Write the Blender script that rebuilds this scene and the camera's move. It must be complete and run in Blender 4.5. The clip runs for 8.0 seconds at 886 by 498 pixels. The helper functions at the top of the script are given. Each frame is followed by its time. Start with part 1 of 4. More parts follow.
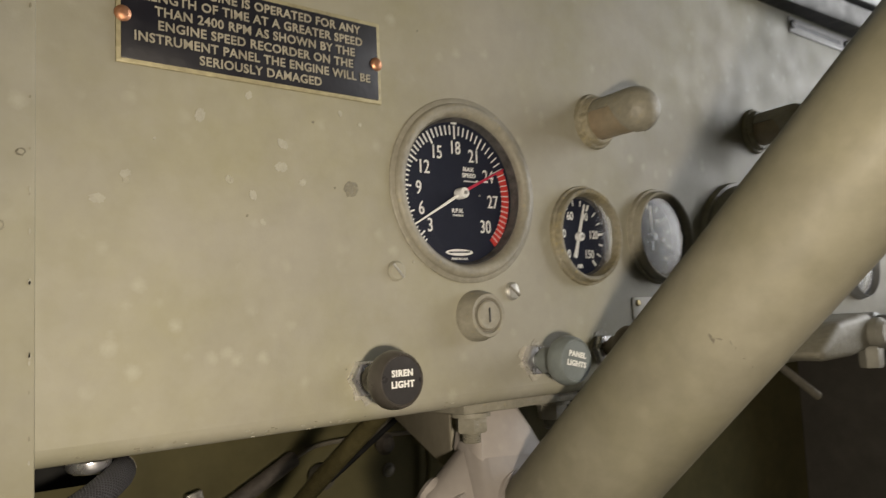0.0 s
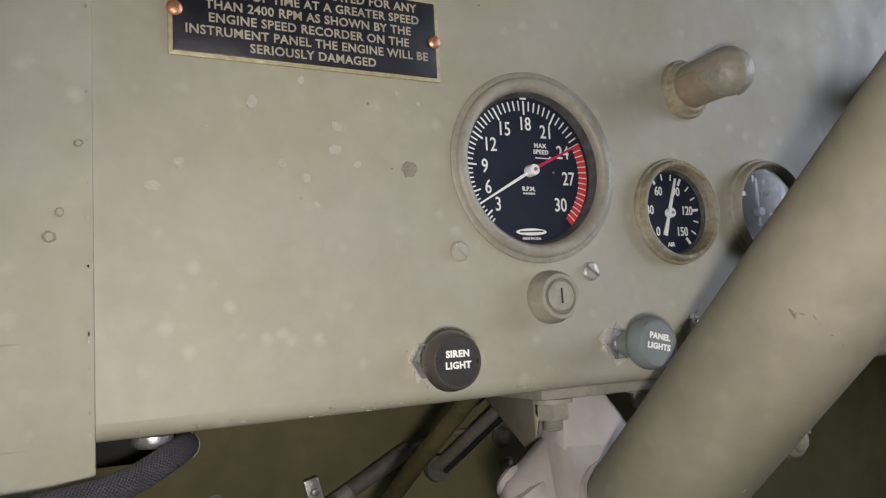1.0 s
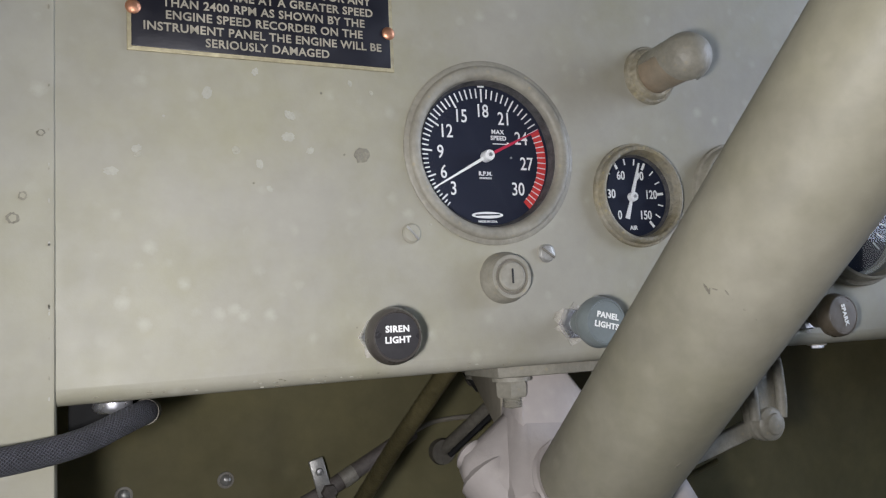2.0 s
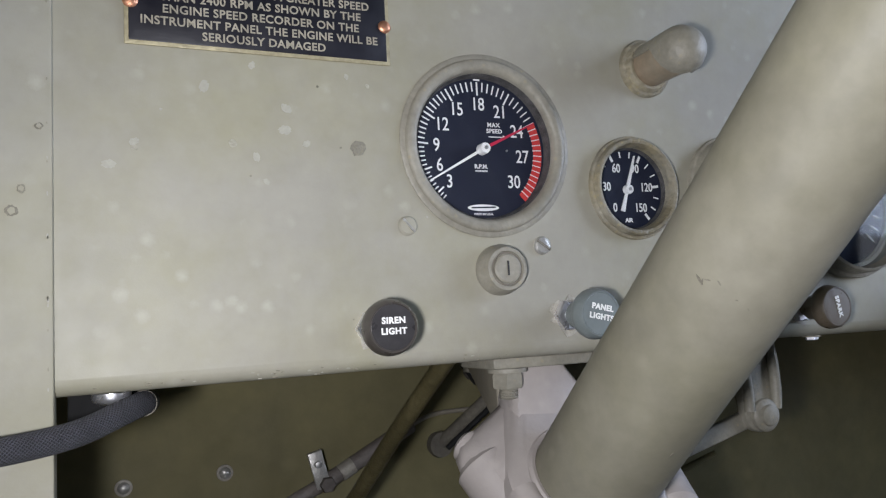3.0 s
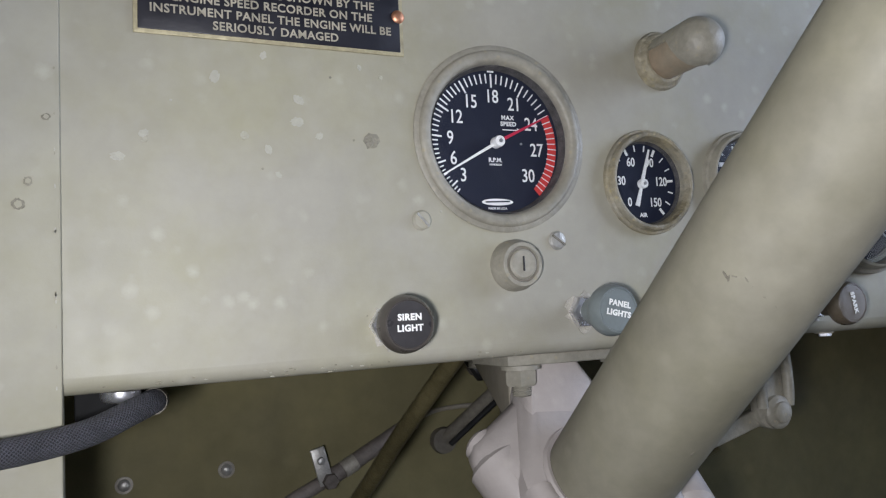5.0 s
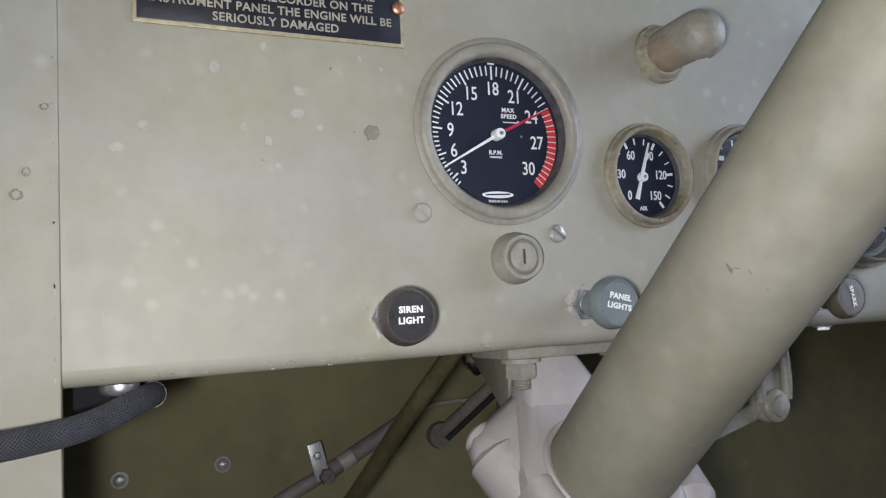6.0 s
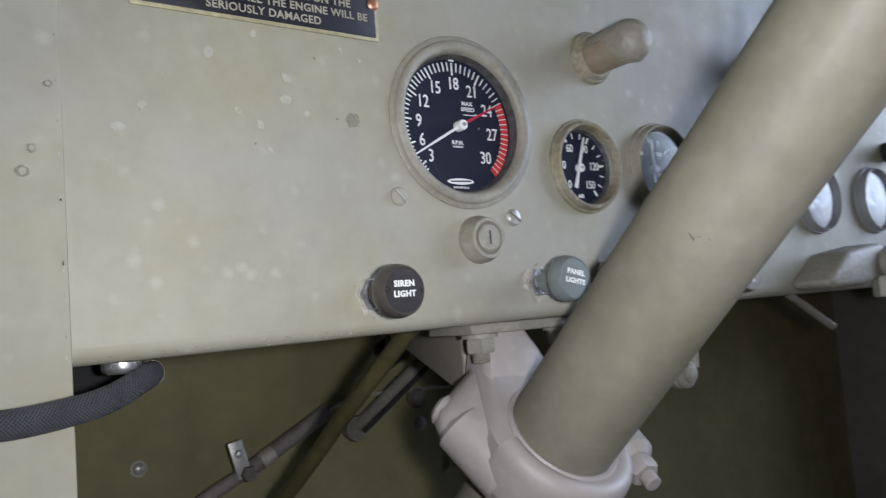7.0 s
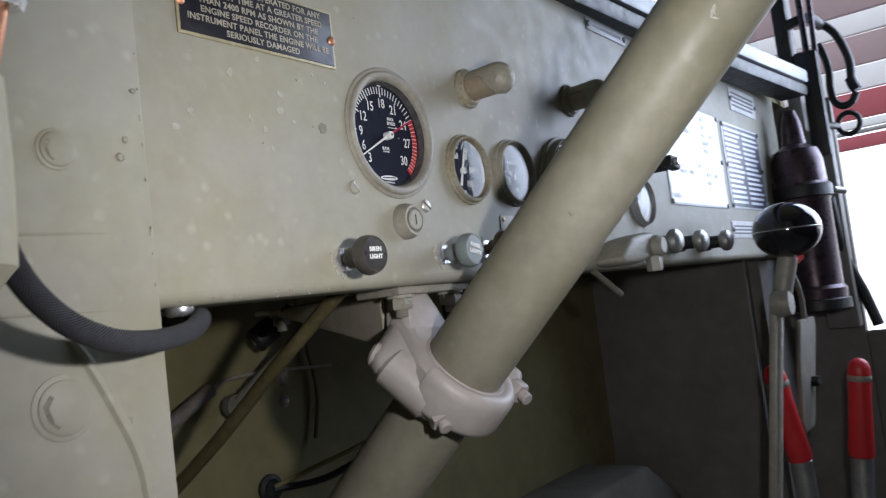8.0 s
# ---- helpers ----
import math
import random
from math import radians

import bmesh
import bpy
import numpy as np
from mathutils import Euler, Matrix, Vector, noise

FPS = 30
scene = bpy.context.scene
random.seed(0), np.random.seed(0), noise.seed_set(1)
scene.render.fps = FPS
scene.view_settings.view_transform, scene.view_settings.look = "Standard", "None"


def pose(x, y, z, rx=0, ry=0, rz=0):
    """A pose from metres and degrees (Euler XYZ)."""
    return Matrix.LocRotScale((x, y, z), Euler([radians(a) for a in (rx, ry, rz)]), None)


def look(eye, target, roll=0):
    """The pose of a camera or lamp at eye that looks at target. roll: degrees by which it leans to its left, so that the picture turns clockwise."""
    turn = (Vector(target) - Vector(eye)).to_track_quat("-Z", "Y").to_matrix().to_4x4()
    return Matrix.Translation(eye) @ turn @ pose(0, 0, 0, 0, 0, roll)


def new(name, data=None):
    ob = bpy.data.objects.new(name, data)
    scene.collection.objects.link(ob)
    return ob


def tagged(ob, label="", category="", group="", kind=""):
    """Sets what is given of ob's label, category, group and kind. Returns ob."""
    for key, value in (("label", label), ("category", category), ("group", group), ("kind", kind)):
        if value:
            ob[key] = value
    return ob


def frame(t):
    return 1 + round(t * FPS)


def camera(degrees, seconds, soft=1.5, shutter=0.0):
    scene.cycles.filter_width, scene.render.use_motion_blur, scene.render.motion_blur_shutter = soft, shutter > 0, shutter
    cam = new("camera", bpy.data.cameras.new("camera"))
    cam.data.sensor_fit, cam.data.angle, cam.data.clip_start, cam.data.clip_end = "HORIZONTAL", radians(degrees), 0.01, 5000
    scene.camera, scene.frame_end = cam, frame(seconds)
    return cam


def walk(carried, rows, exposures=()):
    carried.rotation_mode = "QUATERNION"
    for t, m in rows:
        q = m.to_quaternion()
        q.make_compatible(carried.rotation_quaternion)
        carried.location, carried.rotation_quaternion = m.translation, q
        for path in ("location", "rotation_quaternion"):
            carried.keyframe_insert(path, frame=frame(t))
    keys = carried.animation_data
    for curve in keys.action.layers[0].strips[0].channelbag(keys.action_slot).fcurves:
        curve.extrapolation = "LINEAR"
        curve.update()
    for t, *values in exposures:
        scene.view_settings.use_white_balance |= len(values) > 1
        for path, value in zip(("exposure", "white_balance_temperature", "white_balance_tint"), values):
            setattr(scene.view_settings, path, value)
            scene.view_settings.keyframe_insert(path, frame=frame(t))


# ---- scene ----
cam = camera(58.85, 8.0, soft=1.2, shutter=0.3)
PATH = [
    (0, (-0.25, -0.2987, 0.746), (0.9904, 1.2596, 0.928), -2.56),
    (0.3, (-0.2274, -0.2993, 0.7410), (0.8605, 1.3648, 0.9037), -2.77),
    (0.5, (-0.2168, -0.2978, 0.7329), (0.8053, 1.4112, 0.9195), -2.95),
    (0.7, (-0.2144, -0.3024, 0.7384), (0.7644, 1.4311, 0.9059), -2.95),
    (1, (-0.21, -0.3119, 0.7357), (0.7029, 1.4562, 0.9366), -3.17),
    (1.2, (-0.2044, -0.3174, 0.7369), (0.6757, 1.4687, 0.9248), -3.02),
    (1.5, (-0.1857, -0.3279, 0.7282), (0.6438, 1.4812, 0.9248), -2.84),
    (2, (-0.1726, -0.3464, 0.725), (0.6086, 1.484, 0.9227), -2.91),
    (3.5, (-0.1721, -0.3494, 0.7227), (0.619, 1.4789, 0.9008), -3.23),
    (4, (-0.1734, -0.3487, 0.7231), (0.6364, 1.4718, 0.8958), -3.25),
    (4.5, (-0.1773, -0.3412, 0.7254), (0.6209, 1.4844, 0.8992), -3.03),
    (6, (-0.1815, -0.3355, 0.7235), (0.6348, 1.4832, 0.8829), -2.92),
    (6.5, (-0.2075, -0.3256, 0.723), (0.6775, 1.4591, 0.9005), -3.50),
    (7, (-0.2483, -0.3267, 0.7098), (0.9051, 1.2987, 0.8764), -4.66),
    (7.2, (-0.2718, -0.3281, 0.7079), (0.9928, 1.1993, 0.8565), -5.41),
    (7.5, (-0.3167, -0.334, 0.6987), (1.1052, 1.0615, 0.8744), -6.31),
    (7.7, (-0.3556, -0.3400, 0.6994), (1.1444, 0.9652, 0.8556), -6.60),
    (8, (-0.4171, -0.3481, 0.684), (1.1789, 0.8478, 0.8349), -6.96),
]
EXPOSURES = [(0.0, -0.64, 8350, 11), (0.5, -0.56, 7400, 12), (1.0, -0.53, 6800, 14), (1.5, -0.44, 6300, 15), (2.0, -0.38, 6200, 14), (3.5, -0.35, 6050, 14), (6.5, -0.33, 6050, 14), (7.0, -0.40, 6000, 13), (7.5, -0.48, 6050, 13), (8.0, -0.54, 6250, 13)]
walk(cam, [(t, look(eye, target, roll)) for t, eye, target, roll in PATH], EXPOSURES)

# ---- light ----
SUN_AZ, SUN_EL = radians(235), radians(42)
world = bpy.data.worlds.new("sky")
scene.world = world
world.use_nodes = True
wn = world.node_tree.nodes
sky = wn.new("ShaderNodeTexSky")
sky.sky_type, sky.sun_disc = "NISHITA", False
sky.sun_elevation, sky.sun_rotation = SUN_EL, SUN_AZ
wn["Background"].inputs[1].default_value = 0.15
world.node_tree.links.new(sky.outputs[0], wn["Background"].inputs[0])

sun = new("sun", bpy.data.lights.new("sun", "SUN"))
sun.data.energy, sun.data.angle, sun.data.color = 2.5, radians(3), (1.0, 0.97, 0.92)
sun.matrix_world = look((3 * math.sin(SUN_AZ) + 2, 3 * math.cos(SUN_AZ), 3), (2, 0, 0))

# daylight that enters by the open passenger doorway
day = new("doorway_daylight", bpy.data.lights.new("doorway_daylight", "AREA"))
day.data.shape, day.data.size, day.data.size_y = "RECTANGLE", 0.60, 0.66
day.data.energy, day.data.color = 13.0, (0.68, 0.80, 1.0)
day.matrix_world = look((1.24, -0.46, 1.12), (0.0, -0.10, 0.98))

# the hand torch that lights the panel from just under the lens
torch = new("torch", bpy.data.lights.new("torch", "SPOT"))
torch.data.energy, torch.data.color = 7.9, (1.0, 0.985, 0.96)
torch.data.shadow_soft_size, torch.data.spot_size, torch.data.spot_blend = 0.011, radians(136), 0.9
torch.matrix_world = look((-0.208, -0.338, 0.711), (0.080, 0.0, 0.708))


# ---- materials ----
def mat(name, color, rough=0.5, metal=0.0, grain=0.12, scale=40.0, bump=0.15, fine=400.0, spots=0.0, spot_color=None, coat=0.0, smudge=0.1, tint=None):
    """Painted or metal surface: mottled at two scales, worn spots, uneven gloss and a fine relief."""
    m = bpy.data.materials.new(name)
    m.use_nodes = True
    n, l = m.node_tree.nodes, m.node_tree.links
    bsdf = n["Principled BSDF"]
    pos = n.new("ShaderNodeNewGeometry").outputs["Position"]

    def tex(s, detail=4.0, r=0.6):
        t = n.new("ShaderNodeTexNoise")
        t.inputs["Scale"].default_value, t.inputs["Detail"].default_value, t.inputs["Roughness"].default_value = s, detail, r
        l.new(pos, t.inputs["Vector"])
        return t.outputs["Fac"]

    def ramp(f, a, b, lo, hi):
        r = n.new("ShaderNodeMapRange")
        r.inputs[1].default_value, r.inputs[2].default_value, r.inputs[3].default_value, r.inputs[4].default_value = a, b, lo, hi
        l.new(f, r.inputs[0])
        return r.outputs[0]

    big, mid = tex(scale * 0.2), tex(scale * 1.7)
    mix = n.new("ShaderNodeMix")
    mix.data_type, mix.blend_type = "RGBA", "MULTIPLY"
    mix.inputs[0].default_value = 1.0
    mix.inputs[6].default_value = (*color, 1)
    add = n.new("ShaderNodeMath")
    add.operation = "MULTIPLY"
    l.new(ramp(big, 0.3, 0.7, 1 - grain, 1 + grain), add.inputs[0])
    l.new(ramp(mid, 0.3, 0.7, 1 - grain * 0.6, 1 + grain * 0.6), add.inputs[1])
    l.new(add.outputs[0], mix.inputs[7])
    out = mix.outputs[2]
    if tint:
        tone = n.new("ShaderNodeMix")
        tone.data_type = "RGBA"
        tone.inputs[6].default_value, tone.inputs[7].default_value = (*color, 1), (*tint, 1)
        l.new(ramp(tex(scale * 0.16, 6.0, 0.65), 0.42, 0.68, 0.0, 1.0), tone.inputs[0])
        l.new(tone.outputs[2], mix.inputs[6])
    if spots:
        sp = n.new("ShaderNodeTexVoronoi")
        sp.inputs["Scale"].default_value = scale * 1.3
        l.new(pos, sp.inputs["Vector"])
        warp = tex(scale * 6, 5.0, 0.7)
        sub = n.new("ShaderNodeMath")
        sub.operation = "MULTIPLY_ADD"
        l.new(warp, sub.inputs[0])
        sub.inputs[1].default_value = 0.30
        l.new(sp.outputs["Distance"], sub.inputs[2])
        gate = n.new("ShaderNodeMath")
        gate.operation = "MULTIPLY"
        l.new(ramp(sub.outputs[0], 0.22, 0.42, spots, 0.0), gate.inputs[0])
        l.new(ramp(tex(scale * 0.75, 2.0), 0.40, 0.56, 0.0, 1.0), gate.inputs[1])
        m2 = n.new("ShaderNodeMix")
        m2.data_type = "RGBA"
        l.new(gate.outputs[0], m2.inputs[0])
        l.new(out, m2.inputs[6])
        m2.inputs[7].default_value = (*(spot_color or [min(1, c * 1.35) for c in color]), 1)
        out = m2.outputs[2]
    l.new(out, bsdf.inputs["Base Color"])
    l.new(ramp(tex(scale * 0.8, 5.0), 0.3, 0.7, max(0.03, rough - smudge), min(1, rough + smudge)), bsdf.inputs["Roughness"])
    bsdf.inputs["Metallic"].default_value = metal
    bsdf.inputs["Coat Weight"].default_value = coat
    if bump:
        b1 = n.new("ShaderNodeBump")
        b1.inputs["Strength"].default_value, b1.inputs["Distance"].default_value = bump, 0.0006
        l.new(tex(fine, 3.0), b1.inputs["Height"])
        b2 = n.new("ShaderNodeBump")
        b2.inputs["Strength"].default_value, b2.inputs["Distance"].default_value = bump, 0.002
        l.new(tex(scale * 1.1, 2.0), b2.inputs["Height"])
        l.new(b1.outputs[0], b2.inputs["Normal"])
        l.new(b2.outputs[0], bsdf.inputs["Normal"])
    return m


def glass(name, color=(1, 1, 1), ior=1.5, haze=0.03):
    m = bpy.data.materials.new(name)
    m.use_nodes = True
    n, l = m.node_tree.nodes, m.node_tree.links
    n.remove(n["Principled BSDF"])
    clear, gloss, mix, fr = n.new("ShaderNodeBsdfTransparent"), n.new("ShaderNodeBsdfGlossy"), n.new("ShaderNodeMixShader"), n.new("ShaderNodeFresnel")
    clear.inputs[0].default_value = (*color, 1)
    gloss.inputs["Roughness"].default_value = haze
    fr.inputs[0].default_value = ior
    l.new(fr.outputs[0], mix.inputs[0])
    l.new(clear.outputs[0], mix.inputs[1])
    l.new(gloss.outputs[0], mix.inputs[2])
    l.new(mix.outputs[0], n["Material Output"].inputs[0])
    return m


def braid(name, color, scale):
    """Woven cover of a hose: two crossing waves as relief."""
    m = mat(name, color, 0.75, grain=0.3, scale=60, bump=0)
    n, l = m.node_tree.nodes, m.node_tree.links
    uv = n.new("ShaderNodeUVMap")
    height = None
    for turn in (1, -1):
        mp = n.new("ShaderNodeMapping")
        mp.inputs["Rotation"].default_value[2] = radians(45 * turn)
        mp.inputs["Scale"].default_value = (scale, scale, 1)
        w = n.new("ShaderNodeTexWave")
        w.inputs["Scale"].default_value = 1.0
        l.new(uv.outputs[0], mp.inputs[0])
        l.new(mp.outputs[0], w.inputs["Vector"])
        if height is None:
            height = w.outputs["Fac"]
        else:
            mx = n.new("ShaderNodeMath")
            mx.operation = "MAXIMUM"
            l.new(height, mx.inputs[0])
            l.new(w.outputs["Fac"], mx.inputs[1])
            height = mx.outputs[0]
    # shade in the valleys of the weave, put into the colour by height
    low = n.new("ShaderNodeMapRange")
    low.inputs[1].default_value, low.inputs[2].default_value, low.inputs[3].default_value, low.inputs[4].default_value = 0.35, 0.95, 0.35, 1.1
    l.new(height, low.inputs[0])
    valley_shade = n.new("ShaderNodeMix")
    valley_shade.data_type, valley_shade.blend_type = "RGBA", "MULTIPLY"
    valley_shade.inputs[0].default_value = 1.0
    base = n["Principled BSDF"].inputs["Base Color"]
    l.new(base.links[0].from_socket, valley_shade.inputs[6])
    l.new(low.outputs[0], valley_shade.inputs[7])
    l.new(valley_shade.outputs[2], base)
    b = n.new("ShaderNodeBump")
    b.inputs["Strength"].default_value, b.inputs["Distance"].default_value = 0.95, 0.0012
    l.new(height, b.inputs["Height"])
    l.new(b.outputs[0], n["Principled BSDF"].inputs["Normal"])
    return m


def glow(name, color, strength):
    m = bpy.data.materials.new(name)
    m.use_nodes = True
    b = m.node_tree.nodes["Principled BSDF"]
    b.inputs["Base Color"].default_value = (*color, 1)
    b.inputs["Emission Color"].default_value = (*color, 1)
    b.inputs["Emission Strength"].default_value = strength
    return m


KHAKI = (0.326, 0.312, 0.260)
paint = mat("khaki_paint", KHAKI, 0.55, grain=0.08, scale=55, bump=0.08, fine=900, spots=0.62, spot_color=(0.42, 0.405, 0.340), smudge=0.1, tint=(0.300, 0.285, 0.195))
paint_col = mat("column_paint", (0.232, 0.218, 0.168), 0.60, grain=0.14, scale=52, bump=0.07, fine=700, spots=0.30, smudge=0.12, tint=(0.198, 0.186, 0.126))
paint_ring = mat("bezel_paint", (0.258, 0.243, 0.198), 0.48, grain=0.2, scale=160, bump=0.3, fine=1500, spots=0.5, spot_color=(0.36, 0.31, 0.19))
dirty_ring = mat("grimy_bezel_paint", (0.270, 0.252, 0.200), 0.55, grain=0.28, scale=170, bump=0.9, fine=700, spots=0.9, spot_color=(0.36, 0.31, 0.17), tint=(0.235, 0.195, 0.105))
shaded_brace_paint = mat("shaded_brace_paint", (0.30, 0.27, 0.215), 0.6, grain=0.15, scale=50, bump=0.25, spots=0.3)
sleeve_grey = mat("sleeve_grey", (0.165, 0.145, 0.130), 0.6, metal=0.05, grain=0.3, scale=120, bump=0.4)
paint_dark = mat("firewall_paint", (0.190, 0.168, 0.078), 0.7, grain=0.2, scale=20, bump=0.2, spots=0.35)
paint_cast = mat("bracket_paint", (0.37, 0.335, 0.315), 0.5, grain=0.08, scale=60, bump=0.25, fine=500, spots=0.3)
side_paint = mat("dark_side_paint", (0.19, 0.178, 0.165), 0.5, grain=0.2, scale=20, bump=0.2)
drab = mat("drab_floor", (0.15, 0.14, 0.12), 0.8, grain=0.35, scale=15, bump=0.3)
cloth = mat("seat_vinyl", (0.05, 0.048, 0.045), 0.55, grain=0.2, scale=25, bump=0.3)
grey_frame = mat("windshield_frame", (0.30, 0.31, 0.32), 0.45, metal=0.2, grain=0.1, scale=40)
black_face = mat("dial_black", (0.007, 0.010, 0.026), 0.6, grain=0.1, scale=90, bump=0)
white_ink = mat("dial_white", (0.86, 0.86, 0.84), 0.6, grain=0.02, bump=0)
red_ink = mat("dial_red", (0.62, 0.045, 0.04), 0.6, grain=0.05, bump=0)
needle_red = mat("needle_red", (0.5, 0.02, 0.06), 0.5, grain=0.05, bump=0)
dust = mat("dusty_black", (0.070, 0.066, 0.064), 0.9, grain=0.5, scale=900, bump=0.5, fine=2500, spots=0.8, spot_color=(0.20, 0.19, 0.18))
knob_brown = mat("knob_brown", (0.064, 0.057, 0.051), 0.32, grain=0.15, scale=150, bump=0.1, coat=0.2)
knob_tan = mat("knob_tan", (0.105, 0.085, 0.060), 0.34, grain=0.15, scale=150, bump=0.1, coat=0.1)
knob_face = mat("knob_face", (0.040, 0.038, 0.040), 0.35, grain=0.15, scale=200, bump=0.1)
knob_green = mat("knob_grey_green", (0.165, 0.190, 0.192), 0.38, grain=0.1, scale=150, bump=0.1)
chrome = mat("chrome", (0.78, 0.78, 0.82), 0.30, metal=0.9, grain=0.08, scale=200, bump=0.1)
steel = mat("dull_steel", (0.45, 0.45, 0.44), 0.42, metal=0.8, grain=0.2, scale=120, bump=0.25)
copper = mat("copper", (0.66, 0.33, 0.20), 0.5, metal=0.9, grain=0.25, scale=200, bump=0.2)
dusty = mat("dusty_metal", (0.17, 0.155, 0.125), 0.75, metal=0.1, grain=0.3, scale=120, bump=0.4)
linkage_metal = mat("greasy_linkage", (0.115, 0.100, 0.088), 0.6, metal=0.15, grain=0.35, scale=120, bump=0.4)
lever_paint = mat("lever_grey", (0.33, 0.32, 0.28), 0.5, metal=0.1, grain=0.2, scale=60, bump=0.25)
rivet_grey = mat("rivet_grey", (0.30, 0.28, 0.24), 0.55, metal=0.2, grain=0.25, scale=200, bump=0.3)
steel_bright = mat("bright_steel", (0.50, 0.49, 0.46), 0.42, metal=0.6, grain=0.2, scale=400, bump=0.2)
brass = mat("old_brass", (0.34, 0.27, 0.14), 0.45, metal=0.7, grain=0.25, scale=150, bump=0.2)
plate_black = mat("plate_black", (0.010, 0.010, 0.016), 0.42, grain=0.2, scale=100, bump=0.1)
plate_edge = mat("plate_border", (0.36, 0.32, 0.20), 0.5, metal=0.25, grain=0.25, scale=200, bump=0.3)
letter_metal = mat("letter_metal", (0.46, 0.42, 0.33), 0.45, metal=0.3, grain=0.15, scale=200, bump=0.1)
amber = mat("amber_lens", (0.270, 0.200, 0.135), 0.42, grain=0.2, scale=120, bump=0.1, coat=0.3, tint=(0.26, 0.225, 0.165))
hose_black = braid("hose_braid", (0.072, 0.072, 0.086), 7.5)
cable_olive = mat("cable_cover", (0.085, 0.072, 0.034), 0.38, grain=0.3, scale=120, bump=0.5, fine=900)
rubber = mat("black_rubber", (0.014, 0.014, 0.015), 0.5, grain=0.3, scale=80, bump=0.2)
# flat black for the plate that plays the gap's shade
gap_shade = mat("gap_shade_black", (0.008, 0.008, 0.008), 0.97, grain=0.2, scale=80, bump=0.2)
ball_black = mat("black_phenolic", (0.012, 0.011, 0.016), 0.12, grain=0.1, scale=60, bump=0.02, coat=0.6)
red_grip = mat("red_grip", (0.62, 0.03, 0.035), 0.4, grain=0.08, scale=60, bump=0.1)
plate_silver = mat("plate_silver", (0.48, 0.50, 0.55), 0.45, metal=0.45, grain=0.12, scale=60, bump=0.05)
ink_grey = mat("plate_ink", (0.10, 0.10, 0.12), 0.5, grain=0.1, scale=100, bump=0)
ink_pale = mat("pale_ink", (0.42, 0.44, 0.50), 0.45, metal=0.0, grain=0.1, scale=100, bump=0)
plate_matt = mat("plate_matt", (0.60, 0.60, 0.61), 0.6, metal=0.1, grain=0.12, scale=100, bump=0)
plate_dark = mat("plate_navy", (0.02, 0.022, 0.05), 0.35, grain=0.1, scale=80, bump=0)
card_white = mat("card_white", (0.86, 0.84, 0.79), 0.6, grain=0.06, scale=200, bump=0.05)
chip_dark = mat("paint_chip", (0.212, 0.198, 0.152), 0.6, grain=0.3, scale=500, bump=0.5)
chip_light = mat("paint_blister", (0.355, 0.340, 0.268), 0.5, grain=0.15, scale=500, bump=0.5)
mauve_metal = mat("bronze_body", (0.078, 0.055, 0.068), 0.3, metal=0.6, grain=0.25, scale=60, bump=0.1)
door_red = mat("bay_door_red", (0.42, 0.10, 0.12), 0.6, grain=0.1, scale=4)
door_mauve = mat("bay_door_mauve", (0.40, 0.30, 0.31), 0.6, grain=0.1, scale=4)
door_white = mat("bay_door_white", (0.85, 0.86, 0.88), 0.5, grain=0.05, scale=4)
concrete = mat("concrete", (0.38, 0.37, 0.35), 0.8, grain=0.2, scale=3, bump=0.2)
clear_glass = glass("gauge_glass", (0.96, 0.97, 1.0), 1.6)
dusty_glass = glass("dusty_gauge_glass", (0.85, 0.89, 0.97), 1.75, 0.32)
# tint puts the sky's blue reflection into the large dial's glass
sky_tint_glass = glass("sky_tint_dial_glass", (0.75, 0.85, 1.0), 1.28, 0.05)
air_glass = glass("air_gauge_glass", (0.93, 0.95, 0.98), 1.36, 0.12)
flat_glass = glass("dial_glass", (0.97, 0.98, 1.0), 1.38)
shield_glass = glass("windshield_glass", (0.9, 0.95, 0.97))
cream = mat("cream_enamel", (0.62, 0.58, 0.42), 0.4, grain=0.06, scale=60, bump=0.05)


# ---- mesh helpers ----
def lathe(profile, seg=48, axis="y", at=(0, 0, 0)):
    """Rings of (radius, position along the axis) joined to a turned body, closed where the radius is 0."""
    bm = bmesh.new()
    rings = []
    for r, h in profile:
        ring = []
        for i in range(seg if r > 1e-7 else 1):
            a = 2 * math.pi * i / seg
            u, v = r * math.cos(a), r * math.sin(a)
            p = {"y": (u, h, v), "z": (u, v, h), "x": (h, u, v)}[axis]
            ring.append(bm.verts.new(Vector(p) + Vector(at)))
        rings.append(ring)
    for a, b in zip(rings, rings[1:]):
        for i in range(seg):
            q = [a[i % len(a)], a[(i + 1) % len(a)], b[(i + 1) % len(b)], b[i % len(b)]]
            q = list(dict.fromkeys(q))
            if len(q) > 2:
                bm.faces.new(q)
    bmesh.ops.recalc_face_normals(bm, faces=bm.faces)
    return bm


def box(x0, x1, y0, y1, z0, z1, bevel=0.0, seg=2):
    bm = bmesh.new()
    bmesh.ops.create_cube(bm, size=1.0, matrix=Matrix.Translation(((x0 + x1) / 2, (y0 + y1) / 2, (z0 + z1) / 2)) @ Matrix.Diagonal((x1 - x0, y1 - y0, z1 - z0, 1)))
    if bevel:
        bmesh.ops.bevel(bm, geom=bm.edges[:], offset=bevel, segments=seg, profile=0.5, affect="EDGES")
    return bm


